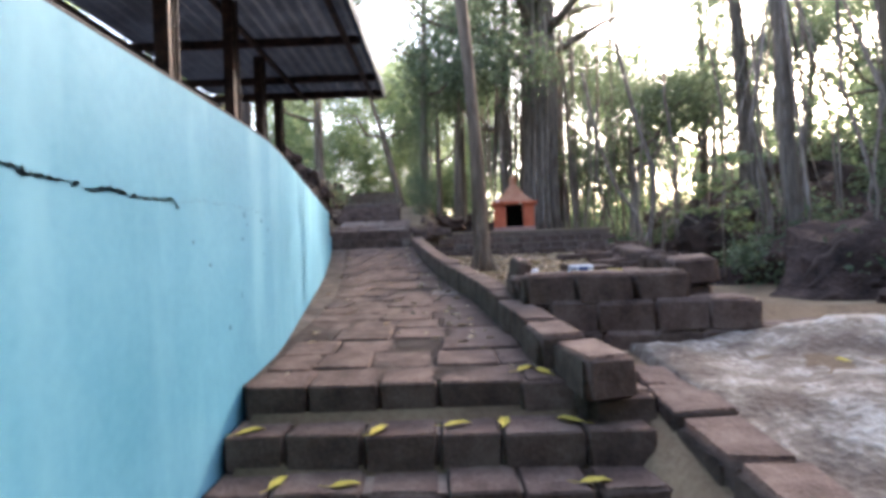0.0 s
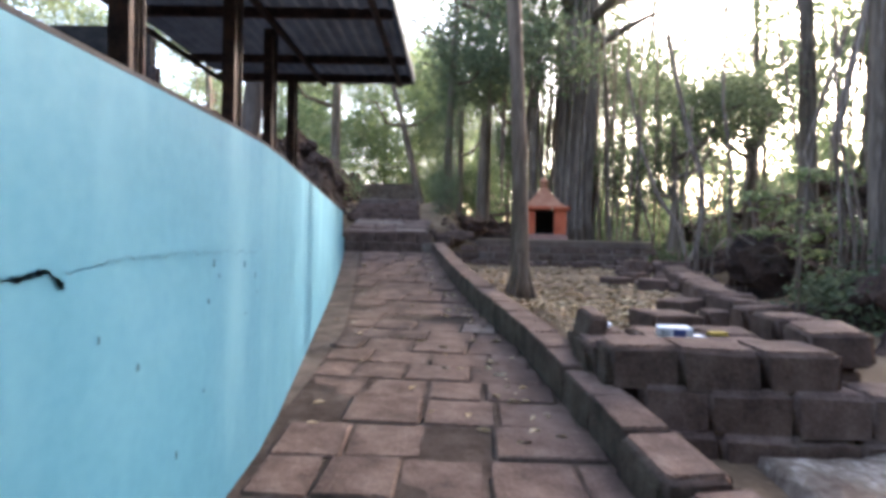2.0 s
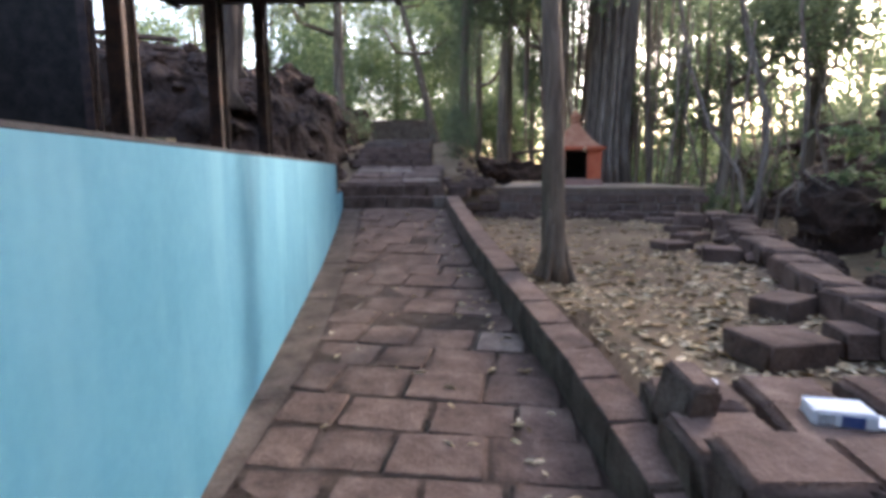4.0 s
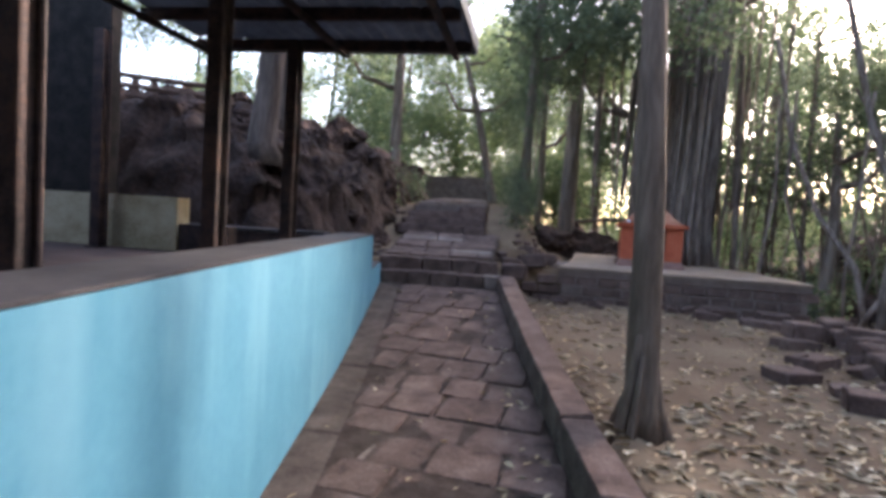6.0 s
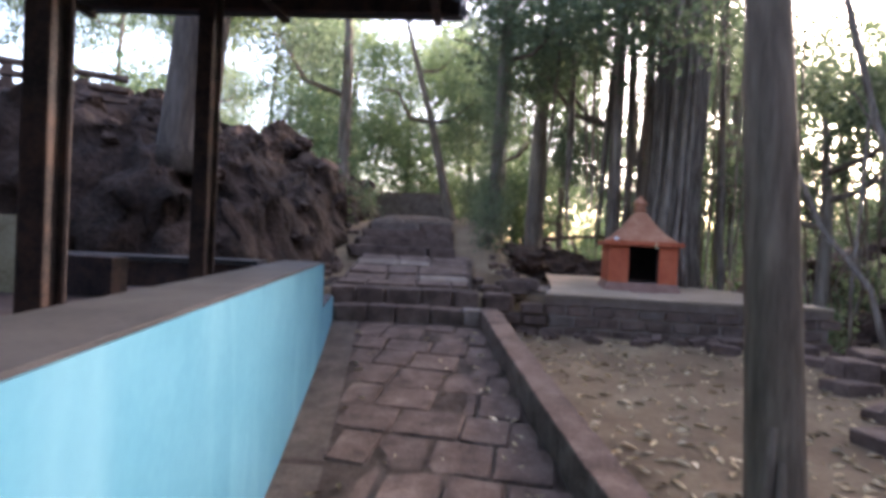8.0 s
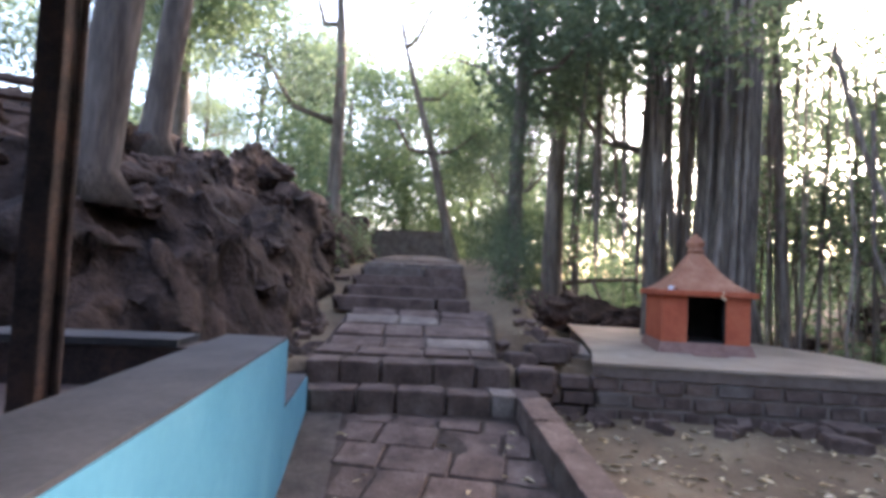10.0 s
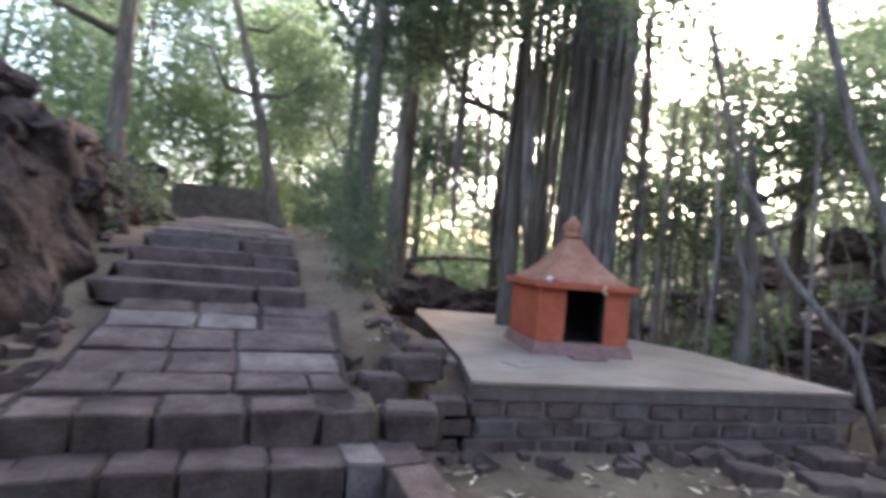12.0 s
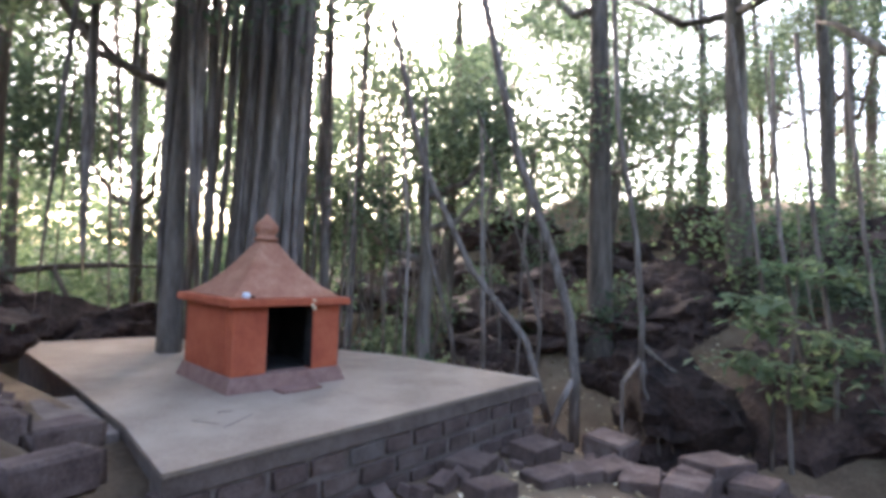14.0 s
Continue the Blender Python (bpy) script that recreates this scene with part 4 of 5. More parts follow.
for (x, y, s, k_) in ((-0.45, 14.4, 0.22, "dark"), (-0.38, 14.75, 0.3, "dark"), (-0.6, 15.6, 0.36, "dark"), (-0.85, 17.0, 0.36, "dark"), (-3.3, 15.0, 0.35, "sun"), (-3.55, 12.6, 0.3, "sun"), (-4.2, 11.2, 0.35, "mid"), (-3.4, 16.8, 0.5, "mid"), (-0.5, 13.6, 0.3, "mid")):
    shrub(x, y, s, k_, "ivy and weeds clinging beside the upper steps" if x > -1 else "weeds rooted among the bank boulders", seed=int(s * 100), h=2.0 if x > -1 else 1.2, group="weeds by the steps")
for i in range(42):
    x, y = rt.uniform(4.6, 13), rt.uniform(5.5, 17)
    if math.hypot(x - 5.35, y - 10.15) < 0.9 or (x < 6.4 and 10.2 < y < 13):
        continue
    shrub(x, y, rt.uniform(0.25, 0.6), "weed", "low dark weed among the slope boulders", seed=500 + i, h=rt.uniform(0.8, 1.5), group="weeds on the slope")
for i, (x, y) in enumerate(((-5.2, 25.5), (-4.0, 26.2), (-2.9, 25.8), (-1.8, 26.0), (-0.8, 25.2), (-3.4, 28.0), (-1.2, 28.4), (-5.6, 28.2), (-6.4, 22.5))):
    shrub(x, y, 1.0 + 0.15 * (i % 3), "sun", "sunlit bush round the head of the path", seed=700 + i, h=1.2)
# far woods that close the view
rf = np.random.default_rng(9)
ang = rf.uniform(-1.3, 2.0, 1300)
rad_ = rf.uniform(30, 40, 1300)
cen = np.stack([rad_ * np.sin(ang), 4 + rad_ * np.cos(ang), rf.uniform(0, 1, 1300) ** 1.3 * np.where(ang < -0.3, 5.5, 11.0)], 1)
far = new("far_woods", leaves_mesh("far_woods", LEAF_SUN, cen, (0.9, 0.9, 0.6), 60, 0.34, 71))
tagged(far, "distant sunlit green woods", "woods", kind="stuff")
# sapling with bright leaves below the terrace
sap = thing("sapling", "bright green leafy sapling among the boulders", "sapling", 5.35, 10.15, 1.0)
bm = tube(bmesh.new(), [(0, 0, 0), (0.1, 0.05, 0.8), (0.05, 0.0, 1.5), (0.12, -0.02, 2.1)], [0.025, 0.02, 0.014, 0.006], 6)
part("stem", bm, BARK, sap)
for i, (x, y, z) in enumerate(((0, 0, 2.05), (0.35, -0.25, 1.95), (-0.45, 0.25, 1.7), (-0.15, 0.2, 1.5), (0.3, -0.2, 1.35), (0.55, -0.4, 1.2), (-0.3, 0.3, 1.1), (0.1, 0.0, 1.0), (0.25, -0.1, 0.75))):
    me = leaves_mesh("spray", LEAF_SUN, [(0, 0, 0)], (0.2, 0.2, 0.04), 60, 0.16, 300 + i, droop=0.35, flat=0.7)
    ob = new("leaf_spray", me)
    ob.parent = sap
    ob.matrix_local = pose(x, y, z)
    tagged(ob, kind="stuff")

# ---- pierced parapet on the bank ----
parapet = tagged(new("parapet"), "pierced brick parapet on top of the bank", "parapet", kind="structure")
A_, B_ = Vector((-7.6, 9.9, 4.05)), Vector((-5.05, 11.6, 3.92))
run = (B_ - A_).length
ang_ = math.degrees(math.atan2(B_.y - A_.y, B_.x - A_.x))
for lvl in (0.0, 0.14, 0.28):
    bm = bmesh.new()
    box(bm, (*((A_ + B_) / 2 + Vector((0, 0, lvl))),), (run, 0.14, 0.06), rz=ang_, bev=0.01, jit=0.006)
    part("rail", bm, STONE, parapet)
for lvl in (0.07, 0.21):
    for i in range(13):
        c = A_.lerp(B_, (i + (0.5 if lvl > 0.3 else 0.0)) / 13)
        bm = bmesh.new()
        box(bm, (c.x, c.y, c.z + lvl), (0.1, 0.12, 0.085), rz=ang_, jit=0.006)
        part("brick", bm, STONE, parapet)

# ---- end of the upper path ----
bm = bmesh.new()
box(bm, (-2.95, 23.6, 3.5), (2.4, 0.4, 1.1), bev=0.04, jit=0.02)
tagged(finish("wall_far", bm, STONE_PALE), "low pale stone wall closing the upper path", "wall", kind="structure")

# ---- small things ----
pipe = thing("iron_pipe", "thin upright iron pipe beside the upper steps", "pipe", -0.35, 15.55, 1.95)
bm = tube(bmesh.new(), [(0, 0, 0), (0.01, 0, 0.8), (0, 0.01, 1.75)], [0.016, 0.015, 0.015], 8)
part("tube", bm, ROOTS, pipe)
bm = tube(bmesh.new(), [(0, 0, 0), (0, 0, 0.05)], [0.035, 0.03], 10)
part("foot", bm, MORTAR, pipe)

paper = thing("newspaper_packet", "crumpled white and blue printed paper packet on the stone ledge", "packet", 1.12, 4.42, 1.265, rz=-12)
bm = bmesh.new()
box(bm, (0, 0, 0.03), (0.19, 0.13, 0.06), bev=0.008, jit=0.006)
body = part("packet_body", bm, WHITE, paper)
bm = bmesh.new()
box(bm, (0.02, -0.068, 0.03), (0.07, 0.004, 0.04), jit=0.001)
part("print_patch", bm, INK, body, "blue printed patch")
for k_ in range(3):
    bm = bmesh.new()
    box(bm, (-0.06, -0.068, 0.018 + 0.012 * k_), (0.05, 0.003, 0.004))
    part("print_line", bm, DARK, body, "line of unreadable dark print")
bm = bmesh.new()
box(bm, (0.12, 0.0, 0.012), (0.09, 0.12, 0.006), rz=10, jit=0.006)
part("loose_sheet", bm, WHITE, paper)
scrap = thing("foil_scrap", "crumpled pale blue foil scrap on the terrace soil", "wrapper", 0.80, 4.72, 1.262)
bm = bmesh.new()
bmesh.ops.create_icosphere(bm, subdivisions=2, radius=0.035)
for v in bm.verts:
    v.co *= 1 + 0.5 * noise.noise(v.co * 60)
    v.co.z = 0.02 + v.co.z * 0.55
part("foil", bm, WHITE, scrap)
wrap = thing("yellow_wrapper", "crumpled yellow wrapper on the stone ledge", "wrapper", 1.42, 4.5, 1.262)
bm = bmesh.new()
box(bm, (0, 0, 0.012), (0.1, 0.06, 0.02), bev=0.006, jit=0.006)
part("foil", bm, YLEAF, wrap)


def litter(name, n, where, size, seed, material, label):
    rg = random.Random(seed)
    vs, fs = [], []
    for i in range(n):
        x, y, z = where(rg)
        a = rg.uniform(0, 6.28)
        s = size * rg.uniform(0.5, 1.3)
        w = s * rg.uniform(0.25, 0.42)
        c, q = math.cos(a), math.sin(a)
        b = len(vs)
        for u, v, h in ((-0.5, 0, 0.2), (-0.15, 0.9, 0.5), (0.25, 0.75, 0.45), (0.5, 0, 0.1), (0.25, -0.75, 0.5), (-0.15, -0.9, 0.4), (0, 0, 0.05)):
            vs.append((x + u * s * c - v * w * 0.5 * q, y + u * s * q + v * w * 0.5 * c, z + 0.004 + h * s * rg.uniform(0.05, 0.45)))
        fs += [(b + k_, b + (k_ + 1) % 6, b + 6) for k_ in range(6)]
    me = bpy.data.meshes.new(name)
    me.from_pydata(vs, [], fs)
    me.materials.append(material)
    return tagged(new(name, me), label, "leaf litter", kind="stuff")


def on_terrace(rg):
    while True:
        y = rg.uniform(4.3, 12.0)
        x = rg.uniform(kerb_x(y) + 0.2, edge_x(y))
        if rg.random() < (1.0 if y < 8 and x < 2.2 else 0.45):
            return x, y, land(x, y)


def on_ramp(rg):
    y = rg.uniform(2.9, 10.8)
    u = rg.random()
    x = wall_x(y) + 0.15 + (kerb_x(y) - wall_x(y) - 0.35) * (u if rg.random() < 0.5 else 0.85 + 0.15 * u)
    return x, y, ramp_z(y) + 0.012


def on_bank(rg):
    while True:
        x, y = rg.uniform(-5, 8), rg.uniform(10.5, 18)
        if x < -2.9 or x > 3.9 or (-0.6 < x < 0.1):
            return x, y, land(x, y) + 0.02


def on_sand(rg):
    x, y = rg.uniform(1.3, 4), rg.uniform(1.0, 3.8)
    return x, y, land(x, y)


litter("leaf_litter", 2300, on_terrace, 0.10, 1, DRY, "dry curled leaves scattered over the terrace soil")
litter("path_leaves", 140, on_ramp, 0.075, 2, DRY, "a few dry leaves on the paved ramp")
litter("bank_litter", 2200, on_bank, 0.1, 3, DRY, "dry leaves over the banks")
litter("sand_leaves", 14, on_sand, 0.1, 4, YLEAF, "yellow leaves on the gritty ground")
for i, (x, y, z, a) in enumerate(((-0.95, 2.62, 0.645, 30), (-0.32, 2.58, 0.645, 60), (0.05, 2.62, 0.645, 10), (0.28, 2.63, 0.645, 80), (-0.45, 2.35, 0.485, 5), (0.62, 2.3, 0.485, 0), (0.44, 2.98, 0.82, 40), (0.52, 2.9, 0.82, 120), (0.6, 2.62, 0.645, 150), (-0.75, 2.4, 0.485, 70))):
    e = thing("fallen_leaf", "yellow fallen leaf lying on the stone steps", "leaf", x, y, z, "yellow leaves on the steps", a)
    bm = bmesh.new()
    vs = [bm.verts.new(p) for p in ((-0.07, 0, 0.004), (-0.02, 0.028, 0.016), (0.04, 0.02, 0.018), (0.08, 0, 0.006), (0.04, -0.02, 0.02), (-0.02, -0.028, 0.014))]
    bm.faces.new(vs[:4])
    bm.faces.new((vs[0], vs[3], vs[4], vs[5]))
    part("blade", bm, YLEAF, e)
    bm = tube(bmesh.new(), [(-0.07, 0, 0.006), (-0.11, 0.01, 0.008)], [0.002, 0.002], 4)
    part("stalk", bm, YLEAF, e)


# ---- masonry pieces: paving, steps, kerbs, faces ----
random.seed(3)
paving = tagged(new("ramp_paving"), "ramp paved with worn brown laterite blocks", "paving", kind="structure")
rp = random.Random(8)
y = 2.80
row = 0
while y < 10.85:
    d = rp.uniform(0.30, 0.41)
    if y + d > 10.9:
        d = 10.92 - y
    yc = y + d / 2
    slope = math.degrees(math.atan((ramp_z(yc + 0.2) - ramp_z(yc - 0.2)) / 0.4))
    x0, x1 = wall_x(yc) + lerp(yc, [(3, 0.03), (4.5, 0.10), (6, 0.26), (11, 0.28)]), kerb_x(yc) - 0.10
    skew = math.degrees(math.atan2(-0.12, 1)) * sm(y, 3, 6) + rp.uniform(-1, 1)
    x = x0
    first = True
    while x < x1 - 0.06:
        w = rp.uniform(0.30, 0.46)
        if first and row % 2:
            w *= 0.6
        if x1 - (x + w) < 0.14:
            w = x1 - x
        first = False
        yy = yc + math.tan(radians(-skew)) * -(x + w / 2 - (x0 + x1) / 2)
        zz = ramp_z(yy) - 0.075 + rp.uniform(-0.006, 0.008)
        if y < 2.9:
            yy, skew_ = yc, 0
        else:
            skew_ = skew
        block("paving_block", paving, (x + w / 2, yy, zz), (w - rp.uniform(0.0, 0.010), d - rp.uniform(0.0, 0.010), 0.17), skew_, slope + rp.uniform(-0.35, 0.35), rp.uniform(-0.45, 0.45), pale=rp.random() < 0.06)
        x += w
    y += d
    row += 1


def bed(parent, ys, xl, xr, zf, material=MORTAR):
    """Packed earth and mortar between the blocks."""
    bm = bmesh.new()
    rows = []
    for y in ys:
        rows.append([bm.verts.new((xl(y), y, zf(y))), bm.verts.new((xr(y), y, zf(y)))])
    for a, b in zip(rows, rows[1:]):
        bm.faces.new((a[0], a[1], b[1], b[0]))
    bmesh.ops.solidify(bm, geom=bm.faces[:], thickness=0.1)
    part("bed", bm, material, parent)


bed(paving, list(np.arange(2.87, 10.97, 0.27)), lambda y: wall_x(y) - 0.05, kerb_x, lambda y: ramp_z(y) + 0.005)
bed(paving, list(np.arange(4.0, 10.97, 0.3)), lambda y: wall_x(y) - 0.02, lambda y: wall_x(y) + lerp(y, [(4.0, 0.02), (4.5, 0.10), (6, 0.25), (11, 0.27)]), lambda y: ramp_z(y) + 0.006, STONE_PALE)

steps = tagged(new("lower_steps"), "lower steps of worn laterite blocks", "steps", kind="structure")
tops = STEPS_DOWN
for i, (yn, z) in enumerate(tops):
    back = tops[i - 1][0] if i else yn + 0.28
    depth = back - yn + 0.06
    if i == 0:
        continue
    x, xr = -1.06, 0.98 - 0.02 * i
    while x < xr - 0.05:
        w = rp.uniform(0.28, 0.40)
        if xr - (x + w) < 0.16:
            w = xr - x
        block("step_block", steps, (x + w / 2, yn + depth / 2 - 0.05 * (x + w / 2) - 0.02, z - 0.085 + rp.uniform(-0.006, 0.006)), (w - 0.004, depth, 0.17), rp.uniform(-2, 1), rp.uniform(-1, 1), 0, worn=rp.random() < 0.5)
        x += w
for i in range(1, 5):
    yn, z = tops[i]
    bm = prism(bmesh.new(), [(-1.06, yn + 0.075), (0.93, yn - 0.025), (0.93, tops[i - 1][0] + 0.05), (-1.06, tops[i - 1][0] + 0.12)], z - 0.3, z - 0.016)
    part("bed", bm, PALE_MORTAR, steps)
bm = prism(bmesh.new(), [(-1.06, -4), (0.95, -4), (0.95, 0.8), (-1.06, 0.8)], -0.4, -0.01)
part("lower_floor", bm, STONE, steps)
block("step_block", steps, (0.58, 2.92, 0.705), (0.40, 0.3, 0.19), 3)
block("step_block", steps, (0.83, 2.84, 0.60), (0.36, 0.50, 0.34), 8, worn=True)

kerb = tagged(new("kerb"), "raised kerb of worn laterite blocks along the ramp", "kerb", kind="structure")
y = 2.55
i = 0
while y < 11.0:
    L = rp.uniform(0.36, 0.5)
    a, b = (kerb_x(y), y), (kerb_x(y + L), y + L)
    rz = math.degrees(math.atan2(b[0] - a[0], -(b[1] - a[1]))) + 180
    yc = y + L / 2
    zt = max(ramp_z(yc), 0.80) + lerp(yc, [(2.3, 0.15), (5, 0.22), (8, 0.24), (11, 0.16)])
    slope = math.degrees(math.atan((ramp_z(yc + 0.2) - ramp_z(yc - 0.2)) / 0.4))
    big = 0.27 if i < 2 else 0.22
    tall = 0.21 if i < 2 else 0.27
    block("kerb_stone", kerb, (kerb_x(yc) + (0.05 if i < 1 else 0), yc, zt + 0.01 - tall / 2 + rp.uniform(-0.006, 0.006)), (big, L + 0.025, tall), rz + rp.uniform(-0.9, 0.9), slope, rp.uniform(-1, 1), worn=i < 2)
    y += L
    i += 1
y = 1.2
while y < 2.95:
    L = rp.uniform(0.35, 0.5)
    block("kerb_stone", kerb, (1.12 + 0.03 * y, y + L / 2, 0.38 + 0.07 * y), (0.30, L + 0.03, 0.36), -3, 3, rp.uniform(-2, 2), worn=rp.random() < 0.5)
    y += L

upper = tagged(new("upper_steps"), "upper steps and landing of laterite blocks", "steps", kind="structure")


def row_of(parent, x0, x1, yl, yr, z, depth, h, lo=0.24, hi=0.42, pale=0.1, name="step_block", slope=0.0, worn=False):
    x = x0
    while x < x1 - 0.05:
        w = rp.uniform(lo, hi)
        if x1 - (x + w) < 0.16:
            w = x1 - x
        t = (x + w / 2 - x0) / (x1 - x0)
        yy = yl + (yr - yl) * t + depth / 2
        block(name, parent, (x + w / 2, yy, z - h / 2 + rp.uniform(-0.006, 0.006)), (w - 0.003, depth - 0.002, h), math.degrees(math.atan2(yr - yl, x1 - x0)) + rp.uniform(-1, 1), math.degrees(math.atan(slope)), rp.uniform(-0.8, 0.8), pale=rp.random() < pale, worn=worn)
        x += w


row_of(upper, -2.20, -0.62, 10.86, 11.0, 1.75, 0.34, 0.19, 0.28, 0.45)
row_of(upper, -2.32, -0.66, 11.14, 11.27, 1.92, 0.34, 0.2, 0.26, 0.45)
y, i = 11.48, 0
while y < 12.95:
    d = rp.uniform(0.30, 0.40)
    row_of(upper, -2.35, -0.78, y, y + 0.10, path_z(y + d / 2) + 0.018, d, 0.16, 0.34, 0.60, 0.3, "paving_block", (path_z(y + 0.2) - path_z(y)) / 0.2)
    y += d
for i in range(4):
    row_of(upper, -2.62 + 0.02 * i, -1.02 - 0.03 * i, 13.05 + 0.42 * i, 13.1 + 0.42 * i, 2.37 + 0.128 * i, 0.47, 0.17, 0.85, 1.8, 0.1)
y = 14.78
while y < 22.5:
    d = rp.uniform(0.4, 0.6)
    row_of(upper, path_x(y) - 0.75, path_x(y) + 0.7, y, y + 0.04, path_z(y + d / 2) + 0.03, d, 0.16, 0.4, 0.8, 0.6, "paving_block", 0.05)
    y += d
bm = prism(bmesh.new(), [(-2.2, 10.885), (-0.63, 11.02), (-0.70, 11.34), (-2.3, 11.22)], 1.0, 1.735)
part("bed", bm, MORTAR, upper)
bm = prism(bmesh.new(), [(-2.3, 11.168), (-0.68, 11.296), (-0.72, 11.5), (-2.32, 11.4)], 1.0, 1.9)
part("bed", bm, MORTAR, upper)
bed(upper, list(np.arange(11.3, 13.2, 0.15)), lambda y: -2.38, lambda y: -0.74, lambda y: path_z(y) - 0.012)
# soil-edge blocks beside the landing
for (x, y, z, sx, sy, sz, a) in ((-0.42, 11.42, 1.80, 0.34, 0.3, 0.22, -8), (-0.2, 12.45, 1.90, 0.44, 0.24, 0.2, 5), (0.0, 12.95, 1.92, 0.4, 0.26, 0.18, 8), (-0.4, 12.95, 2.02, 0.5, 0.24, 0.2, -5), (-0.5, 12.0, 1.85, 0.3, 0.26, 0.2, 10)):
    block("edge_stone", upper, (x, y, z), (sx, sy, sz), a, rp.uniform(-4, 4), rp.uniform(-4, 4), worn=True)

# block face of the platform
for c in range(4):
    z1 = PLAT_Z - 0.145 - c * 0.145
    x = -0.5 if c > 0 else -0.1
    x += 0.16 * (c % 2)
    while x < 3.55:
        w = rp.uniform(0.27, 0.34)
        yf = 12.20 - 0.04 * x
        block("brick", platform, (x + w / 2, yf + 0.11 + rp.uniform(-0.008, 0.008) - 0.03 * (c > 2), z1 - 0.0625), (w - 0.028, 0.2, 0.112), -2 + rp.uniform(-1, 1), 0, rp.uniform(-1, 1), pale=rp.random() < 0.12)
        x += w
    y = 12.15 + 0.12 * (c % 2)
    while y < 13.9:
        w = rp.uniform(0.28, 0.34)
        block("brick", platform, (3.60 - 0.05 * (y - 12.1), y + w / 2, z1 - 0.0625), (0.2, w - 0.028, 0.112), rp.uniform(-1, 1), 0, 0, pale=rp.random() < 0.3)
        y += w

# retaining face of the terrace and the ledge of stones
terrace = tagged(new("terrace_wall"), "rough retaining wall of laterite blocks round the terrace", "wall", kind="structure")
for c, (z1, y0, xa, xb) in enumerate(((1.27, 3.96, 0.62, 1.75), (1.07, 3.90, 0.78, 2.05), (0.86, 3.84, 0.78, 2.6))):
    x = xa
    while x < xb:
        w = rp.uniform(0.30, 0.44)
        block("wall_stone", terrace, (x + w / 2, y0 + 0.16 - 0.06 * (x - 0.7) + rp.uniform(-0.015, 0.015), z1 - 0.105), (w + 0.05, 0.38, 0.245), rp.uniform(-3, 1), rp.uniform(-2, 2), rp.uniform(-1.5, 1.5), worn=True)
        x += w
for (x, y) in ((0.72, 4.35), (0.75, 4.75), (1.1, 4.4), (1.5, 4.35), (1.55, 4.7), (1.15, 4.75)):
    block("wall_stone", terrace, (x, y, 1.125 + rp.uniform(-0.02, 0.03)), (0.38, 0.36, 0.24), rp.uniform(-10, 10), rp.uniform(-4, 4), rp.uniform(-4, 4), worn=True)
block("wall_stone", terrace, (0.64, 4.55, 1.27), (0.13, 0.22, 0.26), 14, 9, 8, worn=True)
for c in range(3):
    y = 4.3
    while y < 11.4:
        L = rp.uniform(0.32, 0.46)
        if rp.random() < (0.95, 0.85, 0.6)[2 - c]:
            block("wall_stone", terrace, (edge_x(y) - 0.05 + rp.uniform(-0.06, 0.1), y, 0.86 + 0.2 * c + 0.02 * (y - 4)), (0.34, L, 0.2), -10 + rp.uniform(-8, 8), rp.uniform(-5, 5), rp.uniform(-5, 5), worn=True)
        y += L + 0.02

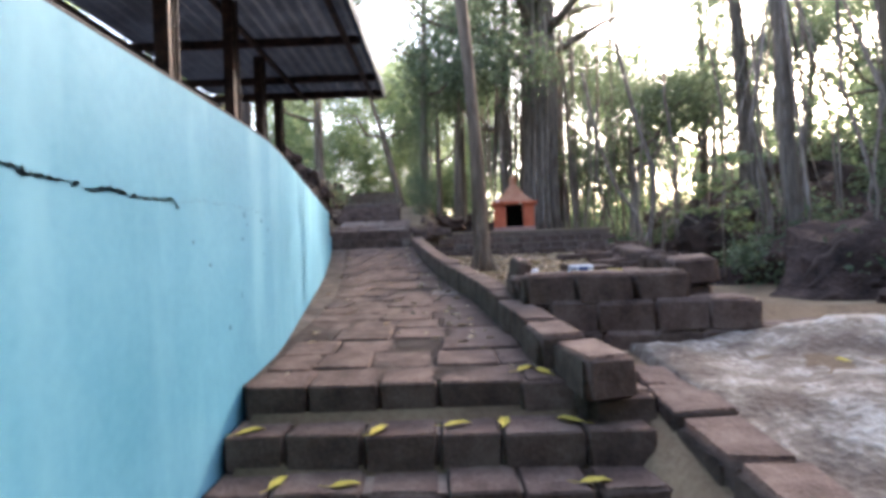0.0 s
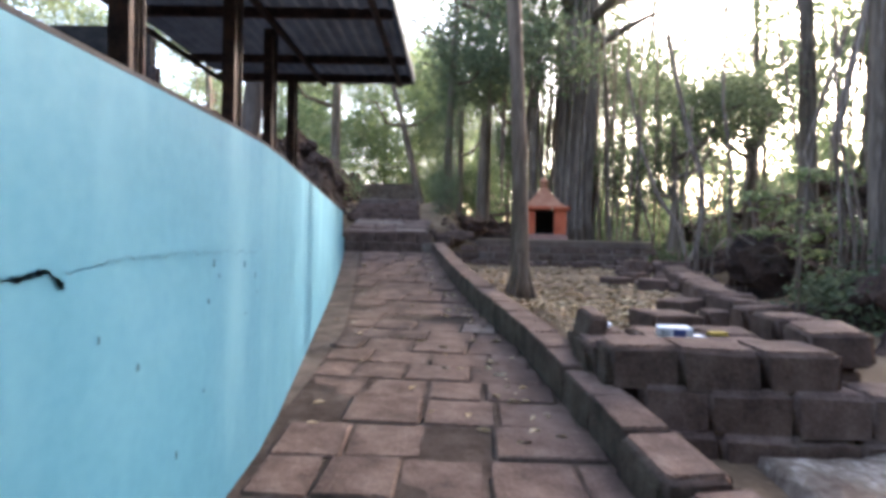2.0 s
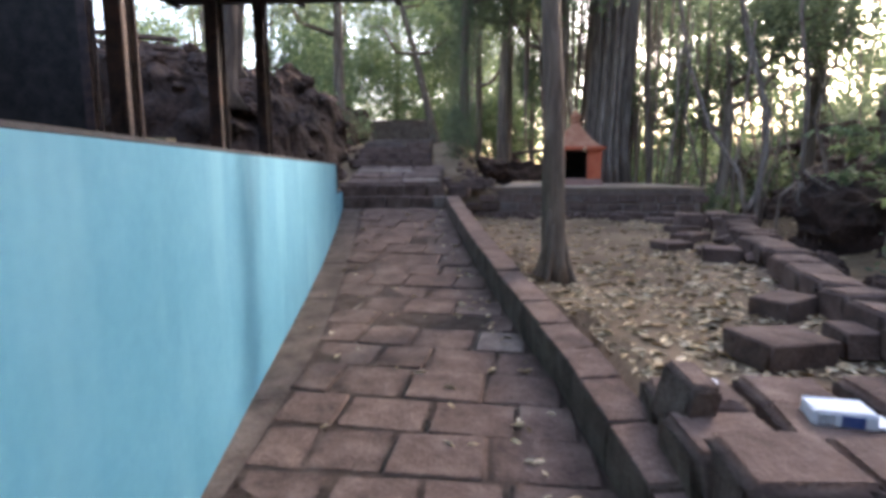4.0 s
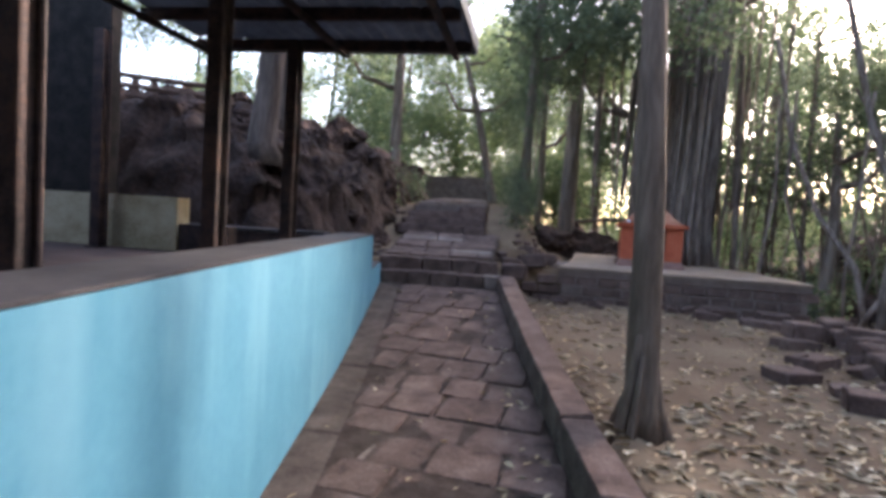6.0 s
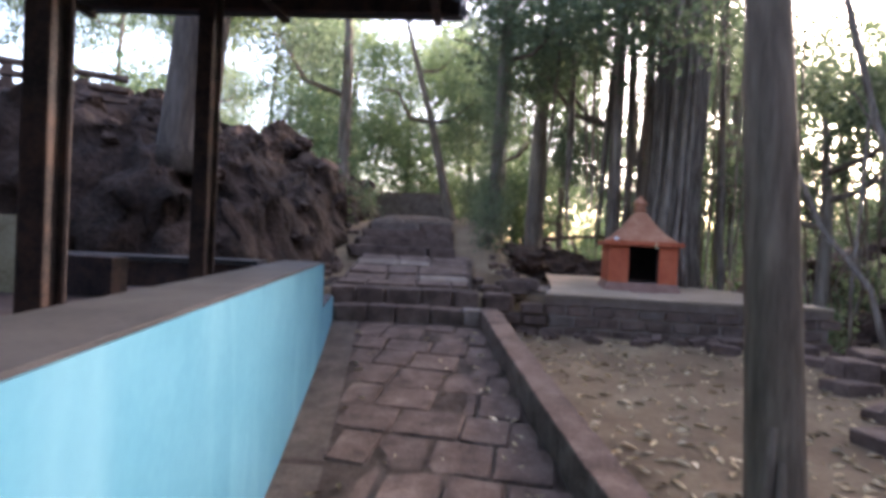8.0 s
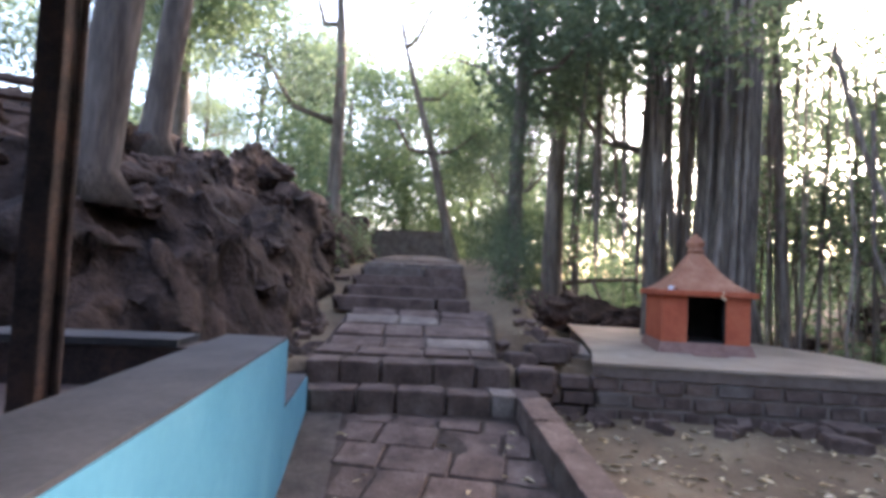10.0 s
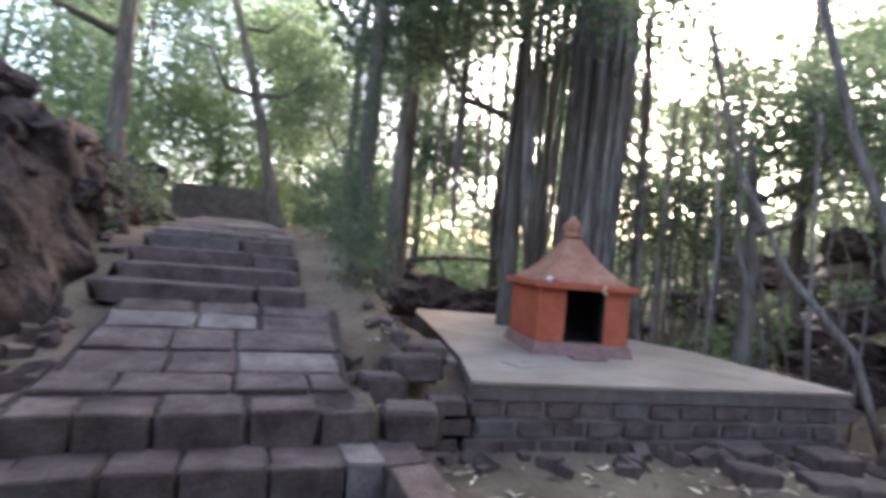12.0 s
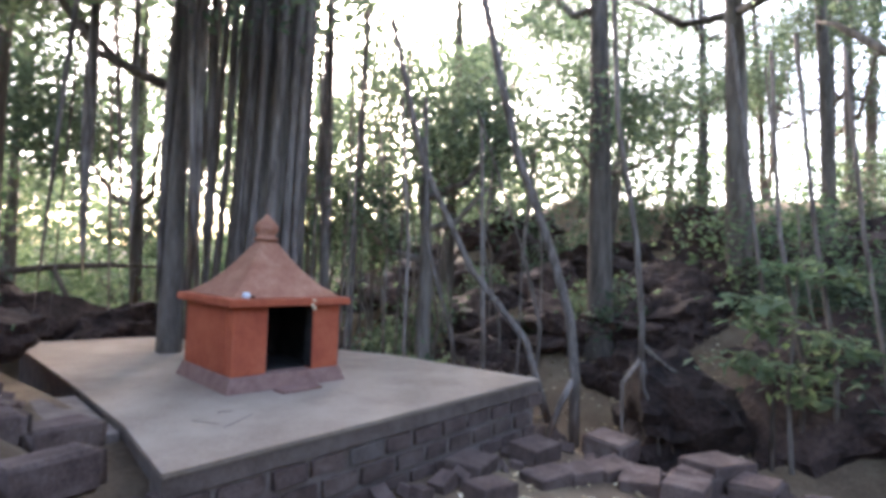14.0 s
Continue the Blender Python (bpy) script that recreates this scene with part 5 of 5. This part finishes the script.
LOOSE = [(3.55, 10.45, 1.42, 0.46, 0.34, 0.22, -25), (2.20, 11.62, 1.30, 0.34, 0.26, 0.26, -12), (2.75, 11.45, 1.32, 0.36, 0.26, 0.16, -20), (2.45, 11.95, 1.38, 0.4, 0.3, 0.16, 12), (3.0, 11.3, 1.32, 0.36, 0.25, 0.17, -22),
         (3.25, 11.15, 1.32, 0.34, 0.26, 0.17, -25), (3.55, 9.75, 1.30, 0.3, 0.24, 0.2, -35), (3.1, 11.75, 1.40, 0.4, 0.28, 0.14, -8), (2.1, 8.9, 1.25, 0.4, 0.28, 0.18, 20), (2.5, 9.4, 1.28, 0.4, 0.3, 0.2, 35),
         (2.7, 10.2, 1.30, 0.42, 0.3, 0.18, 15), (2.9, 10.5, 1.45, 0.36, 0.28, 0.18, 5), (2.35, 8.2, 1.27, 0.36, 0.26, 0.2, -15), (1.9, 6.2, 1.22, 0.36, 0.28, 0.2, 30), (2.0, 5.5, 1.24, 0.42, 0.3, 0.14, -10), (1.45, 5.4, 1.22, 0.5, 0.3, 0.14, 20), (3.2, 10.9, 1.3, 0.4, 0.3, 0.2, 15)]
random.seed(5)
for (x, y, z, sx, sy, sz, a) in LOOSE:
    ob = new("loose_block", random.choice(BLOCKS))
    ob.matrix_world = pose(x, y, z, rp.uniform(-4, 4), rp.uniform(-4, 4), a) @ Matrix.Diagonal((sx, sy, sz, 1))
    tagged(ob, "loose brown laterite block lying on the soil", "stone block", "loose blocks on the terrace")
for i in range(90):
    k_ = i % 4
    if k_ == 0:
        x, y = rp.uniform(0.2, 3.2), rp.uniform(11.75, 12.1)
    elif k_ == 1:
        y = rp.uniform(12.0, 14.0)
        x = rp.uniform(-0.75, 0.05)
    elif k_ == 3:
        y = rp.uniform(11.4, 14.6)
        x = path_x(y) - 0.9 - abs(rp.gauss(0, 0.18))
    else:
        y = rp.uniform(8.0, 11.8)
        x = edge_x(y) - abs(rp.gauss(0, 0.35))
    s = rp.uniform(0.04, 0.10) if k_ in (1, 3) else rp.uniform(0.05, 0.14)
    ob = new("rubble_stone", random.choice(BLOCKS))
    ob.matrix_world = pose(x, y, land(x, y) + s * 0.25, rp.uniform(-25, 25), rp.uniform(-25, 25), rp.uniform(0, 180)) @ Matrix.Diagonal((s * 1.4, s, s * 0.8, 1))
    tagged(ob, "small broken laterite lump on the soil", "stone", "rubble round the platform")
# gritty cement apron beside the lower steps
bm = bmesh.new()
vs = {}
NI, NJ = 40, 36
for i in range(NI + 1):
    for j in range(NJ + 1):
        x, y = 1.20 + i * 0.08, 0.95 + j * 0.08
        q = Vector((x, y, 9))
        vs[i, j] = bm.verts.new((x, y, land(x, y) + 0.05 + 0.06 * noise.noise(q * 1.5) + 0.03 * noise.noise(q * 4.5) + 0.016 * noise.noise(q * 11) - (0.3 if i in (0, NI) or j in (0, NJ) else 0.0)))
for i in range(NI):
    for j in range(NJ):
        bm.faces.new((vs[i, j], vs[i + 1, j], vs[i + 1, j + 1], vs[i, j + 1]))
tagged(finish("apron", bm, SAND, smooth=True), "pale gritty cement and sand apron", "ground", kind="structure")
